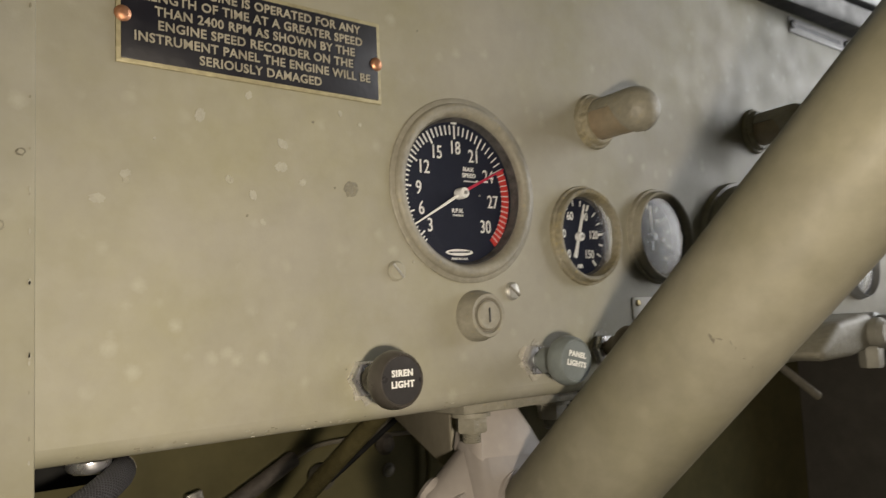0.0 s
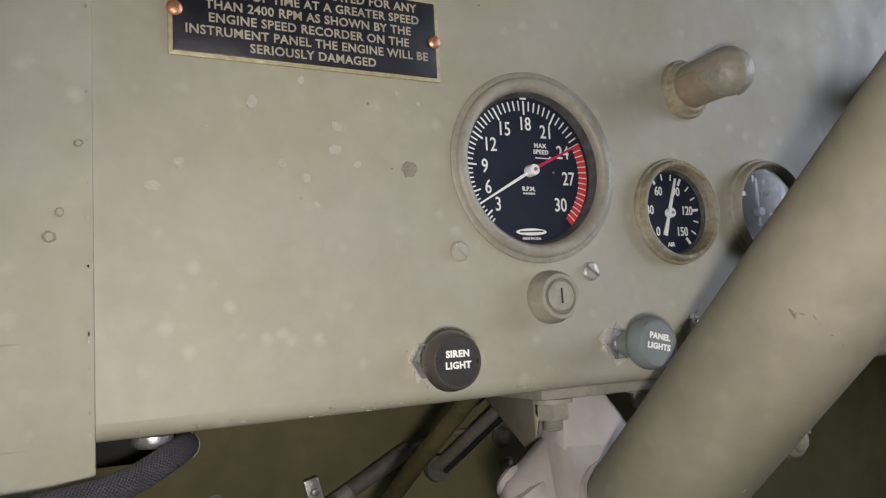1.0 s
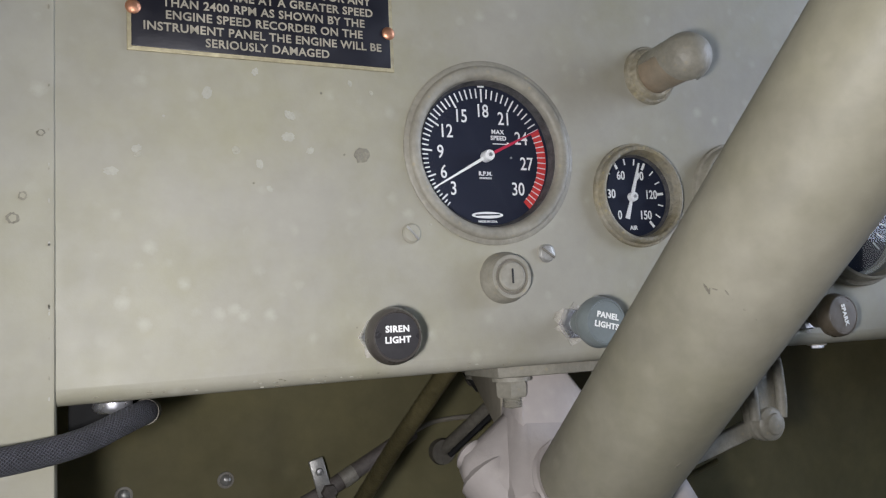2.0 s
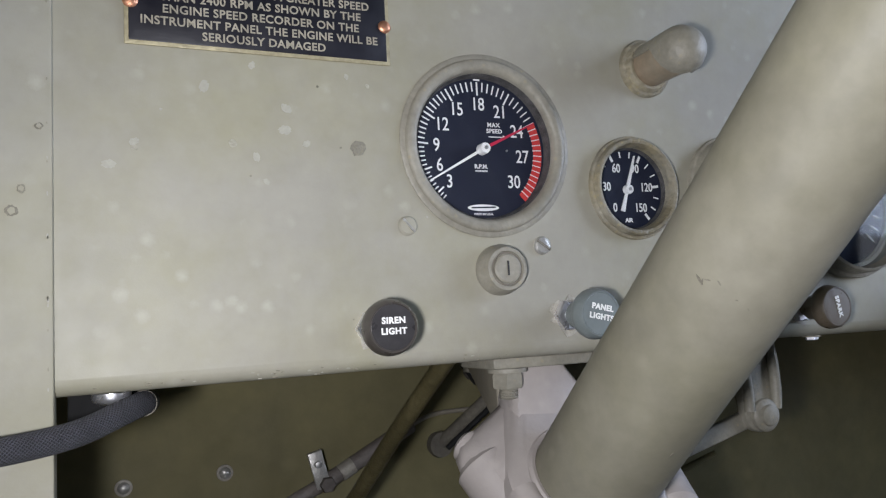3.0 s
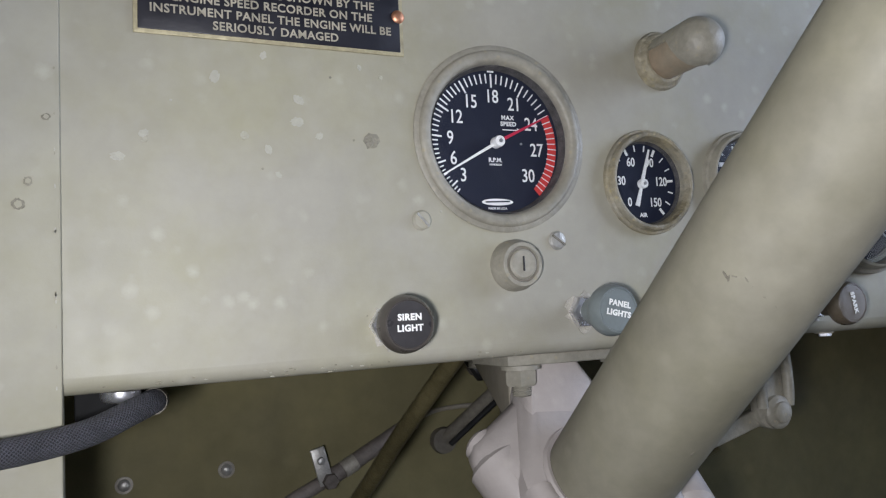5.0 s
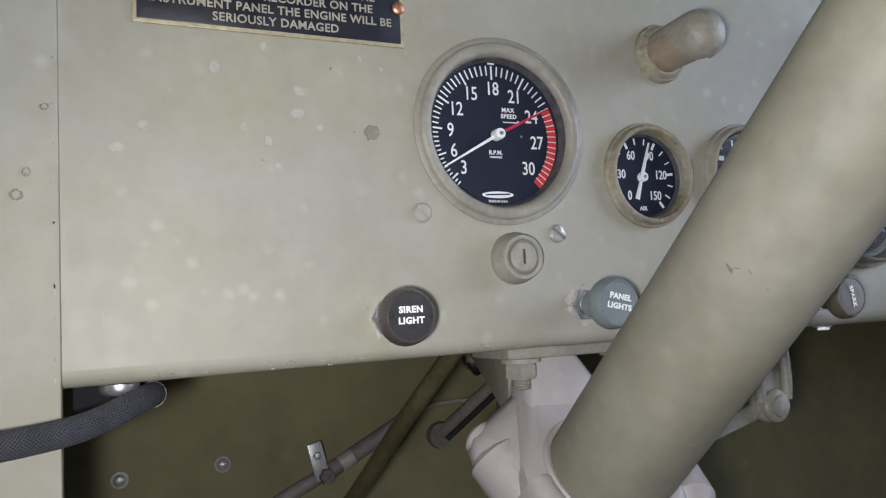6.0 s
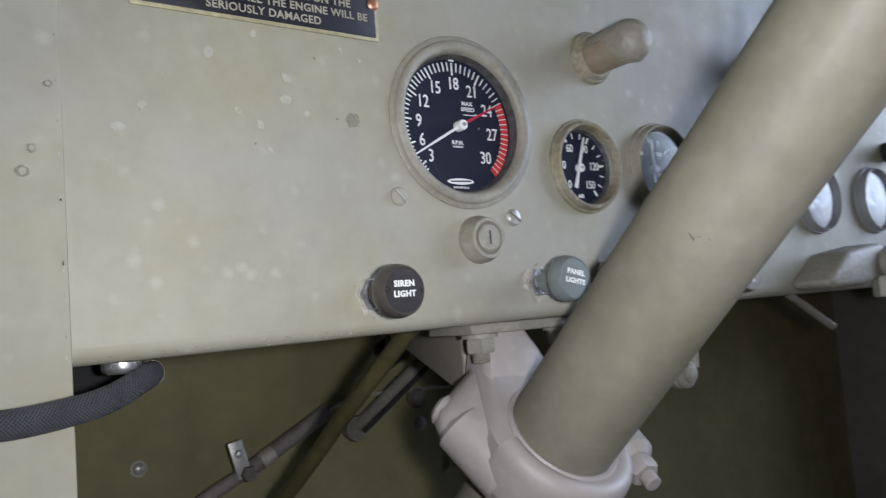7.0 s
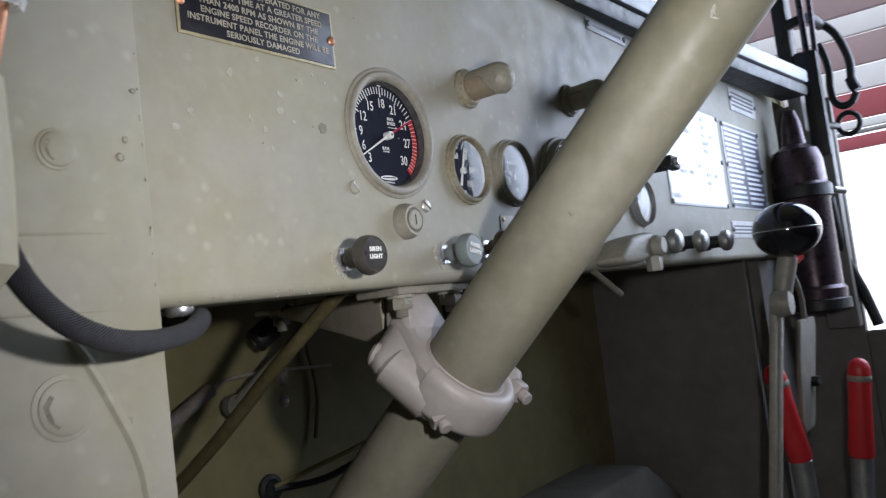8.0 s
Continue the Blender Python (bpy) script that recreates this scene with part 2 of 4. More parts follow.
def prism(points, y0, y1, bevel=0.0, seg=2):
    """A plate whose outline is given in x and z, from y0 to y1."""
    bm = bmesh.new()
    a = [bm.verts.new((x, y0, z)) for x, z in points]
    b = [bm.verts.new((x, y1, z)) for x, z in points]
    bm.faces.new(a)
    bm.faces.new(b[::-1])
    for i in range(len(a)):
        j = (i + 1) % len(a)
        bm.faces.new((a[j], a[i], b[i], b[j]))
    bmesh.ops.recalc_face_normals(bm, faces=bm.faces)
    if bevel:
        bmesh.ops.bevel(bm, geom=bm.edges[:], offset=bevel, segments=seg, profile=0.5, affect="EDGES")
    return bm


def smooth_path(points, steps=8):
    """A Catmull-Rom line through the points."""
    p = [Vector(q) for q in points]
    p = [2 * p[0] - p[1]] + p + [2 * p[-1] - p[-2]]
    out = []
    for i in range(1, len(p) - 2):
        for k in range(steps):
            t = k / steps
            out.append(0.5 * (2 * p[i] + (p[i + 1] - p[i - 1]) * t + (2 * p[i - 1] - 5 * p[i] + 4 * p[i + 1] - p[i + 2]) * t * t + (3 * p[i] - p[i - 1] - 3 * p[i + 1] + p[i + 2]) * t ** 3))
    return out + [p[-2]]


def tube(points, r, seg=16, steps=8, radii=None):
    """A round tube along a smooth line, with closed ends and a UV in tenths of a metre."""
    line = smooth_path(points, steps) if steps > 1 else [Vector(q) for q in points]
    bm = bmesh.new()
    uv = bm.loops.layers.uv.new("UVMap")
    side = Vector((0, 0, 1)) if abs((line[1] - line[0]).normalized().z) < 0.9 else Vector((1, 0, 0))
    rings, length, lengths = [], 0.0, []
    for i, p in enumerate(line):
        d = (line[min(i + 1, len(line) - 1)] - line[max(i - 1, 0)]).normalized()
        side = (side - d * side.dot(d)).normalized()
        other = d.cross(side)
        if i:
            length += (p - line[i - 1]).length
        lengths.append(length)
        rr = r if radii is None else radii[0] + (radii[1] - radii[0]) * i / (len(line) - 1)
        rings.append([bm.verts.new(p + rr * (math.cos(2 * math.pi * k / seg) * side + math.sin(2 * math.pi * k / seg) * other)) for k in range(seg)])
    for i in range(len(rings) - 1):
        for k in range(seg):
            f = bm.faces.new((rings[i][k], rings[i][(k + 1) % seg], rings[i + 1][(k + 1) % seg], rings[i + 1][k]))
            for lp, (a, b) in zip(f.loops, ((k, i), (k + 1, i), (k + 1, i + 1), (k, i + 1))):
                lp[uv].uv = (a / seg * 2 * math.pi * r * 10 * 4, lengths[b] * 10 * 4)
    bm.faces.new(rings[0][::-1])
    bm.faces.new(rings[-1])
    bmesh.ops.recalc_face_normals(bm, faces=bm.faces)
    return bm


def rod(a, b, r, seg=24, chamfer=0.0):
    """A straight round bar from a to b, with softened ends."""
    a, b = Vector(a), Vector(b)
    n = (b - a).length
    c = chamfer or min(r * 0.15, n * 0.2)
    bm = lathe([(0, 0), (r - c, 0), (r, c), (r, n - c), (r - c, n), (0, n)], seg, "z")
    bm.transform(Matrix.Translation(a) @ (b - a).to_track_quat("Z", "Y").to_matrix().to_4x4())
    return bm


def hexnut(a, b, r, bevel=0.0006):
    a, b = Vector(a), Vector(b)
    n = (b - a).length
    bm = lathe([(0, 0), (r * 0.9, 0), (r, n * 0.15), (r, n * 0.85), (r * 0.9, n), (0, n)], 6, "z")
    bm.transform(Matrix.Translation(a) @ (b - a).to_track_quat("Z", "Y").to_matrix().to_4x4())
    return bm


def join(*bms):
    out = bms[0]
    for b in bms[1:]:
        me = bpy.data.meshes.new("tmp")
        b.to_mesh(me)
        out.from_mesh(me)
        bpy.data.meshes.remove(me)
        b.free()
    return out


def finish(name, bm, material, angle=35):
    me = bpy.data.meshes.new(name)
    for f in bm.faces:
        f.smooth = True
    for e in bm.edges:
        if len(e.link_faces) == 2 and e.calc_face_angle(0) > radians(angle):
            e.smooth = False
    bm.to_mesh(me)
    bm.free()
    me.materials.append(material)
    return me


def part(name, bm, material, parent, label="", m=None):
    ob = new(name, finish(name, bm, material))
    ob.parent = parent
    if m is not None:
        ob.matrix_basis = m
    return tagged(ob, label) if label else ob


def shared(name, me, parent, m):
    ob = new(name, me)
    ob.parent, ob.matrix_basis = parent, m
    return ob


def thing(name, m, label, category, group=""):
    ob = new(name)
    ob.empty_display_size = 0.02
    ob.matrix_basis = m
    return tagged(ob, label, category, group)


def solid(name, bm, material, label, category="", group="", kind=""):
    return tagged(new(name, finish(name, bm, material)), label, category, group, kind)


def letters(text, size, material, parent, m, name="lettering", spread=1.0, fat=0.0, wide=1.0):
    """Raised letters as a mesh, centred on the origin of m, upright in its x and z, facing -y."""
    cu = bpy.data.curves.new("letters", "FONT")
    cu.body, cu.size, cu.align_x, cu.align_y = text, size, "CENTER", "CENTER"
    cu.extrude, cu.space_character, cu.offset, cu.resolution_u = 0.00012, spread, fat, 3
    tmp = bpy.data.objects.new("letters", cu)
    scene.collection.objects.link(tmp)
    dg = bpy.context.evaluated_depsgraph_get()
    dg.update()
    me = bpy.data.meshes.new_from_object(tmp.evaluated_get(dg))
    bpy.data.objects.remove(tmp)
    bpy.data.curves.remove(cu)
    me.transform(Euler((radians(90), 0, 0)).to_matrix().to_4x4() @ Matrix.Diagonal((wide, 1, 1, 1)))
    me.materials.clear()
    me.materials.append(material)
    ob = new(name, me)
    ob.parent, ob.matrix_basis = parent, m
    return ob


# ---- large structure ----
P_L, P_R, P_BOT, P_TOP = -0.1930, 1.10, 0.7035, 0.990
GAUGES = [  # x, z, radius of the bezel
    (0.0042, 0.8110, 0.0470), (0.0916, 0.7908, 0.0285), (0.1590, 0.7925, 0.0295),
    (0.2520, 0.7850, 0.0480), (0.3400, 0.7765, 0.0282), (0.4285, 0.7765, 0.0282)]


def instrument_panel():
    """Sheet with a rolled lower edge, cut out for the instruments, and its returned flange."""
    t, r = 0.003, 0.007
    prof = [(0.0, P_TOP), (0.0, P_BOT + r)]
    prof += [(r - r * math.cos(a), P_BOT + r - r * math.sin(a)) for a in (math.pi / 2 * k / 6 for k in range(1, 7))]
    prof += [(0.045, P_BOT)]
    inner = [(0.045, P_BOT + t), (r, P_BOT + t), (t, P_BOT + r), (t, P_TOP)]
    bm = bmesh.new()
    ring = prof + inner
    a = [bm.verts.new((P_L, y, z)) for y, z in ring]
    b = [bm.verts.new((P_R, y, z)) for y, z in ring]
    n = len(ring)
    for i in range(n):
        bm.faces.new((a[i], a[(i + 1) % n], b[(i + 1) % n], b[i]))
    bm.faces.new(a[::-1])
    bm.faces.new(b)
    bmesh.ops.bisect_plane(bm, geom=bm.verts[:] + bm.edges[:] + bm.faces[:], plane_co=(0.03, 0, 0), plane_no=(1, 0, 0))
    for v in bm.verts:  # the lower edge sags a little towards the pillar
        if v.co.z < 0.75 and v.co.x < 0.0:
            v.co.z -= 0.0023
    bmesh.ops.recalc_face_normals(bm, faces=bm.faces)
    ob = new("instrument_panel", finish("instrument_panel", bm, paint))
    cuts = None
    for x, z, rad in GAUGES:
        c = lathe([(0, -0.05), (rad * 0.82, -0.05), (rad * 0.82, 0.02), (0, 0.02)], 48, "y", (x, 0, z))
        cuts = c if cuts is None else join(cuts, c)
    cutter = new("cutter", finish("cutter", cuts, paint))
    mod = ob.modifiers.new("holes", "BOOLEAN")
    mod.object, mod.operation, mod.solver = cutter, "DIFFERENCE", "EXACT"
    dg = bpy.context.evaluated_depsgraph_get()
    dg.update()
    me = bpy.data.meshes.new_from_object(ob.evaluated_get(dg))
    ob.modifiers.clear()
    for p in me.polygons:  # the flat of the sheet keeps its true normal
        if abs(p.normal.y) > 0.9999:
            p.use_smooth = False
    ob.data = me
    bpy.data.objects.remove(cutter)
    return tagged(ob, "khaki painted sheet steel instrument panel with rolled lower edge", "dashboard")


panel = instrument_panel()

# side pillar beside the panel, its pressed ridges and bolts
pillar = solid("wall_pillar", box(-0.62, P_L + 0.0004, -0.0035, 0.012, 0.0, 1.75, 0.0012), paint, "khaki painted cab pillar beside the instrument panel", "pillar", kind="structure")
part("weld_seam", tube([(-0.30, -0.0028, 0.7375), (-0.25, -0.0030, 0.7378), (-0.1945, -0.0022, 0.7385)], 0.0010, 8), paint, pillar)
part("weld_seam", tube([(-0.30, -0.0028, 0.703), (-0.25, -0.0030, 0.7025), (-0.1945, -0.0022, 0.7015)], 0.0010, 8), paint, pillar)
part("pressed_crease", tube([(-0.240, -0.0007, 0.692), (-0.2321, -0.0017, 0.680), (-0.222, -0.0019, 0.660), (-0.2113, -0.0019, 0.634), (-0.2077, -0.0019, 0.611), (-0.206, -0.0019, 0.56)], 0.0036, 10), paint, pillar)
wall_side = solid("wall_left", box(-0.645, -0.62, -1.05, 0.40, 0.0, 1.75), paint_dark, "drab painted inside of the closed cab door", "wall", kind="structure")
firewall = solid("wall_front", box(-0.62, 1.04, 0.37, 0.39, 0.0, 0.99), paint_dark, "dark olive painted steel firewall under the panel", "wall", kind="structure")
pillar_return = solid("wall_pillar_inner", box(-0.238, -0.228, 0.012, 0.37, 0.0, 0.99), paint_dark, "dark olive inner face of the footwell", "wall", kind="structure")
# unseen cowl sheet, added to keep sky light from behind the panel
cowl = solid("wall_sky_block", box(-0.62, 1.22, 0.004, 0.66, 0.992, 1.004), paint_dark, "unseen cowl added over the panel to block sky light", "wall", kind="structure")
floor = solid("floor", box(-0.645, 1.22, -1.05, 0.64, -0.03, 0.0), drab, "worn dark cab floor", "floor", kind="structure")
back = solid("wall_back", box(-0.645, 1.22, -1.08, -1.05, 0.0, 1.75), cloth, "dark upholstered rear wall of the cab", "wall", kind="structure")
roof = solid("ceiling", box(-0.645, 1.24, -1.08, 0.05, 1.75, 1.78), paint_dark, "drab painted cab roof", "ceiling", kind="structure")


def pane(x0, x1, y, z0, z1):
    bm = bmesh.new()
    bm.faces.new([bm.verts.new(p) for p in ((x0, y, z0), (x1, y, z0), (x1, y, z1), (x0, y, z1))])
    return bm


wall_r = solid("wall_right", join(box(1.20, 1.22, -0.078, 0.62, 0.0, 0.99), box(1.02, 1.04, 0.070, 0.369, 0.0, 0.99), box(1.041, 1.199, 0.050, 0.069, 0.0, 0.70), box(1.20, 1.22, -1.05, -0.078, 0.0, 0.55, 0.004), box(1.20, 1.22, -1.05, -0.80, 0.55, 1.75), box(1.20, 1.22, -0.80, 0.05, 1.66, 1.75), box(1.165, 1.199, -0.076, -0.02, 0.56, 0.93, 0.006), box(1.166, 1.198, -0.038, -0.012, 0.931, 1.66, 0.006)), side_paint, "dark cab side with an open doorway", "wall", kind="structure")
windshield = solid("window_1", pane(-0.62, 1.16, 0.022, 1.006, 1.75), shield_glass, "clear windshield pane above the cowl", "window", kind="structure")
windshield.visible_shadow = False

# ---- outside ----
ground = solid("ground", box(-40, 60, -50, 50, -1.0, -0.9), concrete, "grey concrete apron outside", "ground", kind="structure")
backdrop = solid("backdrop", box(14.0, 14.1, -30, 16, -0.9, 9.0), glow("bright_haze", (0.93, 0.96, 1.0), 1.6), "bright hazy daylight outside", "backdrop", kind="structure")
bay = thing("bay_door", pose(5.2, 0, 0), "raised red and white sectional bay door", "garage door")
for z0, z1, mm in ((1.38, 1.46, door_red), (1.475, 1.50, steel), (1.51, 1.56, door_white), (1.57, 1.74, door_red), (1.75, 1.90, door_white), (1.91, 2.10, door_mauve), (2.11, 2.24, door_white), (2.25, 2.50, door_mauve), (2.51, 2.62, door_white), (2.63, 3.20, door_red)):
    part("door_panel", box(0.0, 0.05, -1.5, 3.2, z0, z1, 0.008), mm, bay)


underbody = solid("wall_underbody", box(-0.60, 1.18, -1.0, 0.60, -0.9, -0.031), side_paint, "dark closed underbody of the cab", "wall", kind="structure")


# ---- instruments ----
def bezel_profile(r, hole, h):
    """A thin outer flange with a step, and a raised ring that falls in to the glass."""
    step = r * 0.945
    return [(r, 0.001), (r, -h * 0.20), (r * 0.990, -h * 0.32), (step, -h * 0.38), (step * 0.992, -h * 0.72), (step * 0.972, -h * 0.94), (step * 0.94, -h), (hole * 1.06, -h * 0.90), (hole * 1.025, -h * 0.5), (hole * 1.004, 0.0008), (hole * 0.997, 0.0020), (hole * 0.985, 0.0095)]


def polar(a, r):
    return r * math.sin(radians(a)), r * math.cos(radians(a))


def at_angle(a, r, y=0.0):
    """A pose on a dial: a degrees clockwise from the top, its z pointing outwards."""
    x, z = polar(a, r)
    return pose(x, y, z, 0, a, 0)


def hand(parent, angle, tip, tail, w0, w1, y, material, name="needle"):
    bm = prism([(-w0, -tail), (w0, -tail), (w1, tip), (-w1, tip)], y - 0.0004, y + 0.0004)
    return part(name, bm, material, parent, m=pose(0, 0, 0, 0, angle, 0))


def gauge_body(name, x, z, r, hole, h, label, ring, inner=dust, deep=0.0075, shift=(0, 0), pane=None):
    g = thing(name, pose(x, 0, z), label, "gauge", "instruments on the panel")
    part("bezel", lathe(bezel_profile(r, hole, h), 72), ring, g)
    dial = part("dial", lathe([(0, deep), (hole * 1.06, deep), (hole * 1.06, deep + 0.002), (0, deep + 0.002)], 64), black_face, g, "matt black dial", pose(shift[0], 0, shift[1]))
    part("inner_ring", lathe([(hole * 0.996, 0.0008), (hole * 0.985, 0.0012), (hole * 0.962, deep - 0.0006), (hole * 0.996, deep - 0.0006)], 64), inner, g, "dusty black inner ring")
    dome = lathe([(0, -h * 0.62), (hole * 0.5, -h * 0.60), (hole * 0.99, -h * 0.50)], 64)
    if sum(f.normal.y for f in dome.faces) > 0:
        bmesh.ops.reverse_faces(dome, faces=dome.faces[:])
    glass_ob = part("glass", dome, pane or clear_glass, g, "clear convex glass")
    glass_ob.visible_shadow = False
    return g, dial


def tachometer():
    x, z, r = GAUGES[0]
    hole, deep = 0.0376, 0.0065
    g, dial = gauge_body("tachometer", x, z, r, hole, 0.0030, "large black tachometer with white numerals and red zone", paint_ring, deep=deep, shift=(-0.0008, -0.0012), pane=flat_glass)
    g = dial
    y = deep - 0.0003
    ro = 0.0358
    long_t = finish("tick", box(-0.00042, 0.00042, 0, 0.0003, -0.0070, 0), white_ink)
    short_t = finish("tick", box(-0.00034, 0.00034, 0, 0.0003, -0.0049, 0), white_ink)
    v = 2.0
    stops = (3, 6, 9, 12, 15, 18, 21, 24, 27, 30)
    turns = (-132, -109, -85, -58, -30, 0, 31, 63.5, 96, 131)
    while v <= 24.0:
        a = float(np.interp(v, stops, turns)) - (7 * (3 - v) if v < 3 else 0)
        shared("tick", long_t if v % 3 == 0 else short_t, g, at_angle(a, ro, y))
        v += 0.5
    for k in range(15):
        a0, a1 = 64.2 + k * 4.9, 64.2 + k * 4.9 + 4.1
        pts = [polar(a0, ro), polar((a0 + a1) / 2, ro), polar(a1, ro), polar(a1, ro - 0.0048), polar((a0 + a1) / 2, ro - 0.0048), polar(a0, ro - 0.0048)]
        part("red_segment", prism(pts, y, y + 0.0003), red_ink, g)
        if k % 3 == 0:
            shared("tick", short_t, g, at_angle(a0 - 0.45, ro, y))
        else:
            shared("tick", short_t, g, at_angle(a0 - 0.45, ro - 0.0002, y))
    for n, a in zip(stops, turns):
        px, pz = polar(a, 0.0243)
        letters(str(n), 0.0096, white_ink, g, pose(px, y, pz - 0.0004), "numeral", fat=0.00006, wide=0.80)
    letters("MAX", 0.0031, white_ink, g, pose(0.0083, y, 0.0135), fat=0.00008, spread=1.15)
    letters("SPEED", 0.0031, white_ink, g, pose(0.0086, y, 0.0103), fat=0.00008, spread=1.1)
    part("arrow", prism([(0.0052, 0.0076), (0.0135, 0.0076), (0.0135, 0.0084), (0.0160, 0.0074), (0.0135, 0.0064), (0.0135, 0.0071), (0.0052, 0.0071)], y, y + 0.0003), white_ink, g)
    letters("R.P.M.", 0.0030, white_ink, g, pose(0.0, y, -0.0085), fat=0.00008)
    letters("HUNDREDS", 0.0013, white_ink, g, pose(0.0, y, -0.0108), fat=0.00003)
    badge = [(0.0088 * math.cos(t), -0.0297 + 0.0017 * math.sin(t)) for t in [2 * math.pi * k / 24 for k in range(24)]]
    part("maker_badge", prism(badge, y, y + 0.0003), white_ink, g, "plain white oval badge")
    part("badge_bar", prism([(-0.0068, -0.0301), (0.0068, -0.0297), (0.0068, -0.0290), (-0.0068, -0.0294)], y - 0.0002, y), black_face, g)
    letters("MADE IN U.S.A.", 0.0016, white_ink, g, pose(0.0, y, -0.0330), fat=0.00003)
    part("serial_bar", box(-0.0018, 0.0018, y, y + 0.0003, 0.0366, 0.0375), white_ink, g)
    part("pin", lathe([(0, -0.0006), (0.0006, -0.0004), (0.0006, 0.0002)], 10), steel, g, m=pose(0.0152, y, 0.0003))
    hand(g, 64, 0.0345, 0.0, 0.0009, 0.00035, 0.0040, needle_red, "red_needle")
    hand(g, -119.5, 0.0345, 0.0, 0.0008, 0.00035, 0.0030, white_ink)
    part("hub", lathe([(0, -0.0008), (0.0026, -0.0004), (0.0029, 0.0012), (0.0029, 0.0050)], 32), white_ink, g, "white hub")
    part("hub_pin", lathe([(0, -0.0014), (0.0010, -0.0012), (0.0010, -0.0002)], 16), steel, g)
    return g


tachometer()


def air_gauge():
    x, z, r = GAUGES[1]
    hole, deep = 0.0226, 0.0042
    g, dial = gauge_body("air_gauge", x, z, r, hole, 0.0062, "small black air pressure gauge, paint-smeared khaki bezel", dirty_ring, deep=deep, shift=(-0.0010, -0.0003), pane=air_glass)
    g = dial
    y, ro = deep - 0.0003, 0.0214
    long_t = finish("tick", box(-0.0007, 0.0007, 0, 0.0003, -0.0040, 0), white_ink)
    short_t = finish("tick", box(-0.00035, 0.00035, 0, 0.0003, -0.0034, 0), white_ink)
    for k in range(16):
        a = -140 + k * 280 / 15
        shared("tick", long_t if k % 3 == 0 else short_t, g, at_angle(a, ro, y))
    for k, n in enumerate((0, 30, 60, 90, 120, 150)):
        px, pz = polar(-140 + 56 * k, 0.0132)
        letters(str(n), 0.0068, white_ink, g, pose(px, y, pz), "numeral", fat=0.0001, wide=0.8)
    letters("AIR", 0.0032, white_ink, g, pose(0, y, -0.0170), fat=0.00008)
    hand(g, 18, 0.0200, 0.0, 0.0011, 0.0004, 0.0036, white_ink)
    hand(g, 198, 0.0125, 0.0, 0.0006, 0.0013, 0.0036, white_ink, "needle_tail")
    part("hub", lathe([(0, 0.0008), (0.0024, 0.0011), (0.0026, 0.0020), (0.0026, 0.0056)], 24), white_ink, g)
    part("hub_pin", lathe([(0, 0.0003), (0.0009, 0.0004), (0.0009, 0.0010)], 12), steel, g)
    return g


air_gauge()


def plain_gauge(index, hole, h, label, ring, hand_angle, marks, inner=dust):
    x, z, r = GAUGES[index]
    deep = 0.006
    g, dial = gauge_body("gauge", x, z, r, hole, h, label, ring, inner, deep, pane=sky_tint_glass if index == 3 else dusty_glass)
    g = dial
    y, ro = deep - 0.0003, hole * 0.92
    tick = finish("tick", box(-0.0005, 0.0005, 0, 0.0003, -hole * 0.16, 0), white_ink)
    for k in range(marks):
        shared("tick", tick, g, at_angle(-130 + k * 260 / (marks - 1), ro, y))
    for a in (-95, -40, 40, 95):
        px, pz = polar(a, hole * 0.60)
        part("numeral_bar", box(-hole * 0.09, hole * 0.09, y, y + 0.0003, -hole * 0.055, hole * 0.055), white_ink, g, m=pose(px, 0, pz))
    hand(g, hand_angle, hole * 0.82, hole * 0.35, 0.0011, 0.0005, 0.0036, white_ink)
    part("hub", lathe([(0, 0.0008), (0.0024, 0.0011), (0.0026, 0.0020), (0.0026, 0.0056)], 24), white_ink, g)
    return g


plain_gauge(2, 0.0238, 0.008, "small black gauge with glass reflecting daylight, khaki bezel", paint_ring, 0, 11)
plain_gauge(3, 0.0415, 0.013, "large round dial, glass tinted for its blue sky reflection, steel rim", paint_ring, -70, 21)
plain_gauge(4, 0.0238, 0.008, "small gauge with pale reflecting glass and grey rim", grey_frame, -30, 11)
plain_gauge(5, 0.0245, 0.008, "small gauge with pale reflecting glass and grey rim", grey_frame, 20, 11)


# ---- warning plate ----
def warning_plate():
    w, h = 0.1195, 0.0390
    p = thing("warning_plate", pose(-0.1055, 0, 0.8675, 0, 0.15, 0), "black engine speed warning plate with brass border and letters", "plate")
    part("backing", box(-w / 2, w / 2, -0.0012, 0.0, -h / 2, h / 2, 0.0004), plate_edge, p, "brass plate with raised border")
    part("field", box(-w / 2 + 0.0018, w / 2 - 0.0018, -0.0015, -0.0004, -h / 2 + 0.0018, h / 2 - 0.0018, 0.0003), plate_black, p)
    lines = ("IF THE ENGINE IS OPERATED FOR ANY", "LENGTH OF TIME AT A GREATER SPEED", "THAN 2400 RPM AS SHOWN BY THE", "ENGINE SPEED RECORDER ON THE", "INSTRUMENT PANEL THE ENGINE WILL BE", "SERIOUSLY DAMAGED")
    for k, text in enumerate(lines):
        letters(text, 0.0053, letter_metal, p, pose(0.0, -0.0016, 0.0138 - k * 0.00555), "text_line", fat=0.00010, spread=1.06, wide=1.0)
    for sx in (-1, 1):
        part("rivet", lathe([(0, -0.0028), (0.0016, -0.0027), (0.0027, -0.0022), (0.0032, -0.0015), (0.0032, -0.0010)], 24), copper, p, "copper rivet", pose(sx * 0.0572, 0, -0.0005))
    return p


warning_plate()


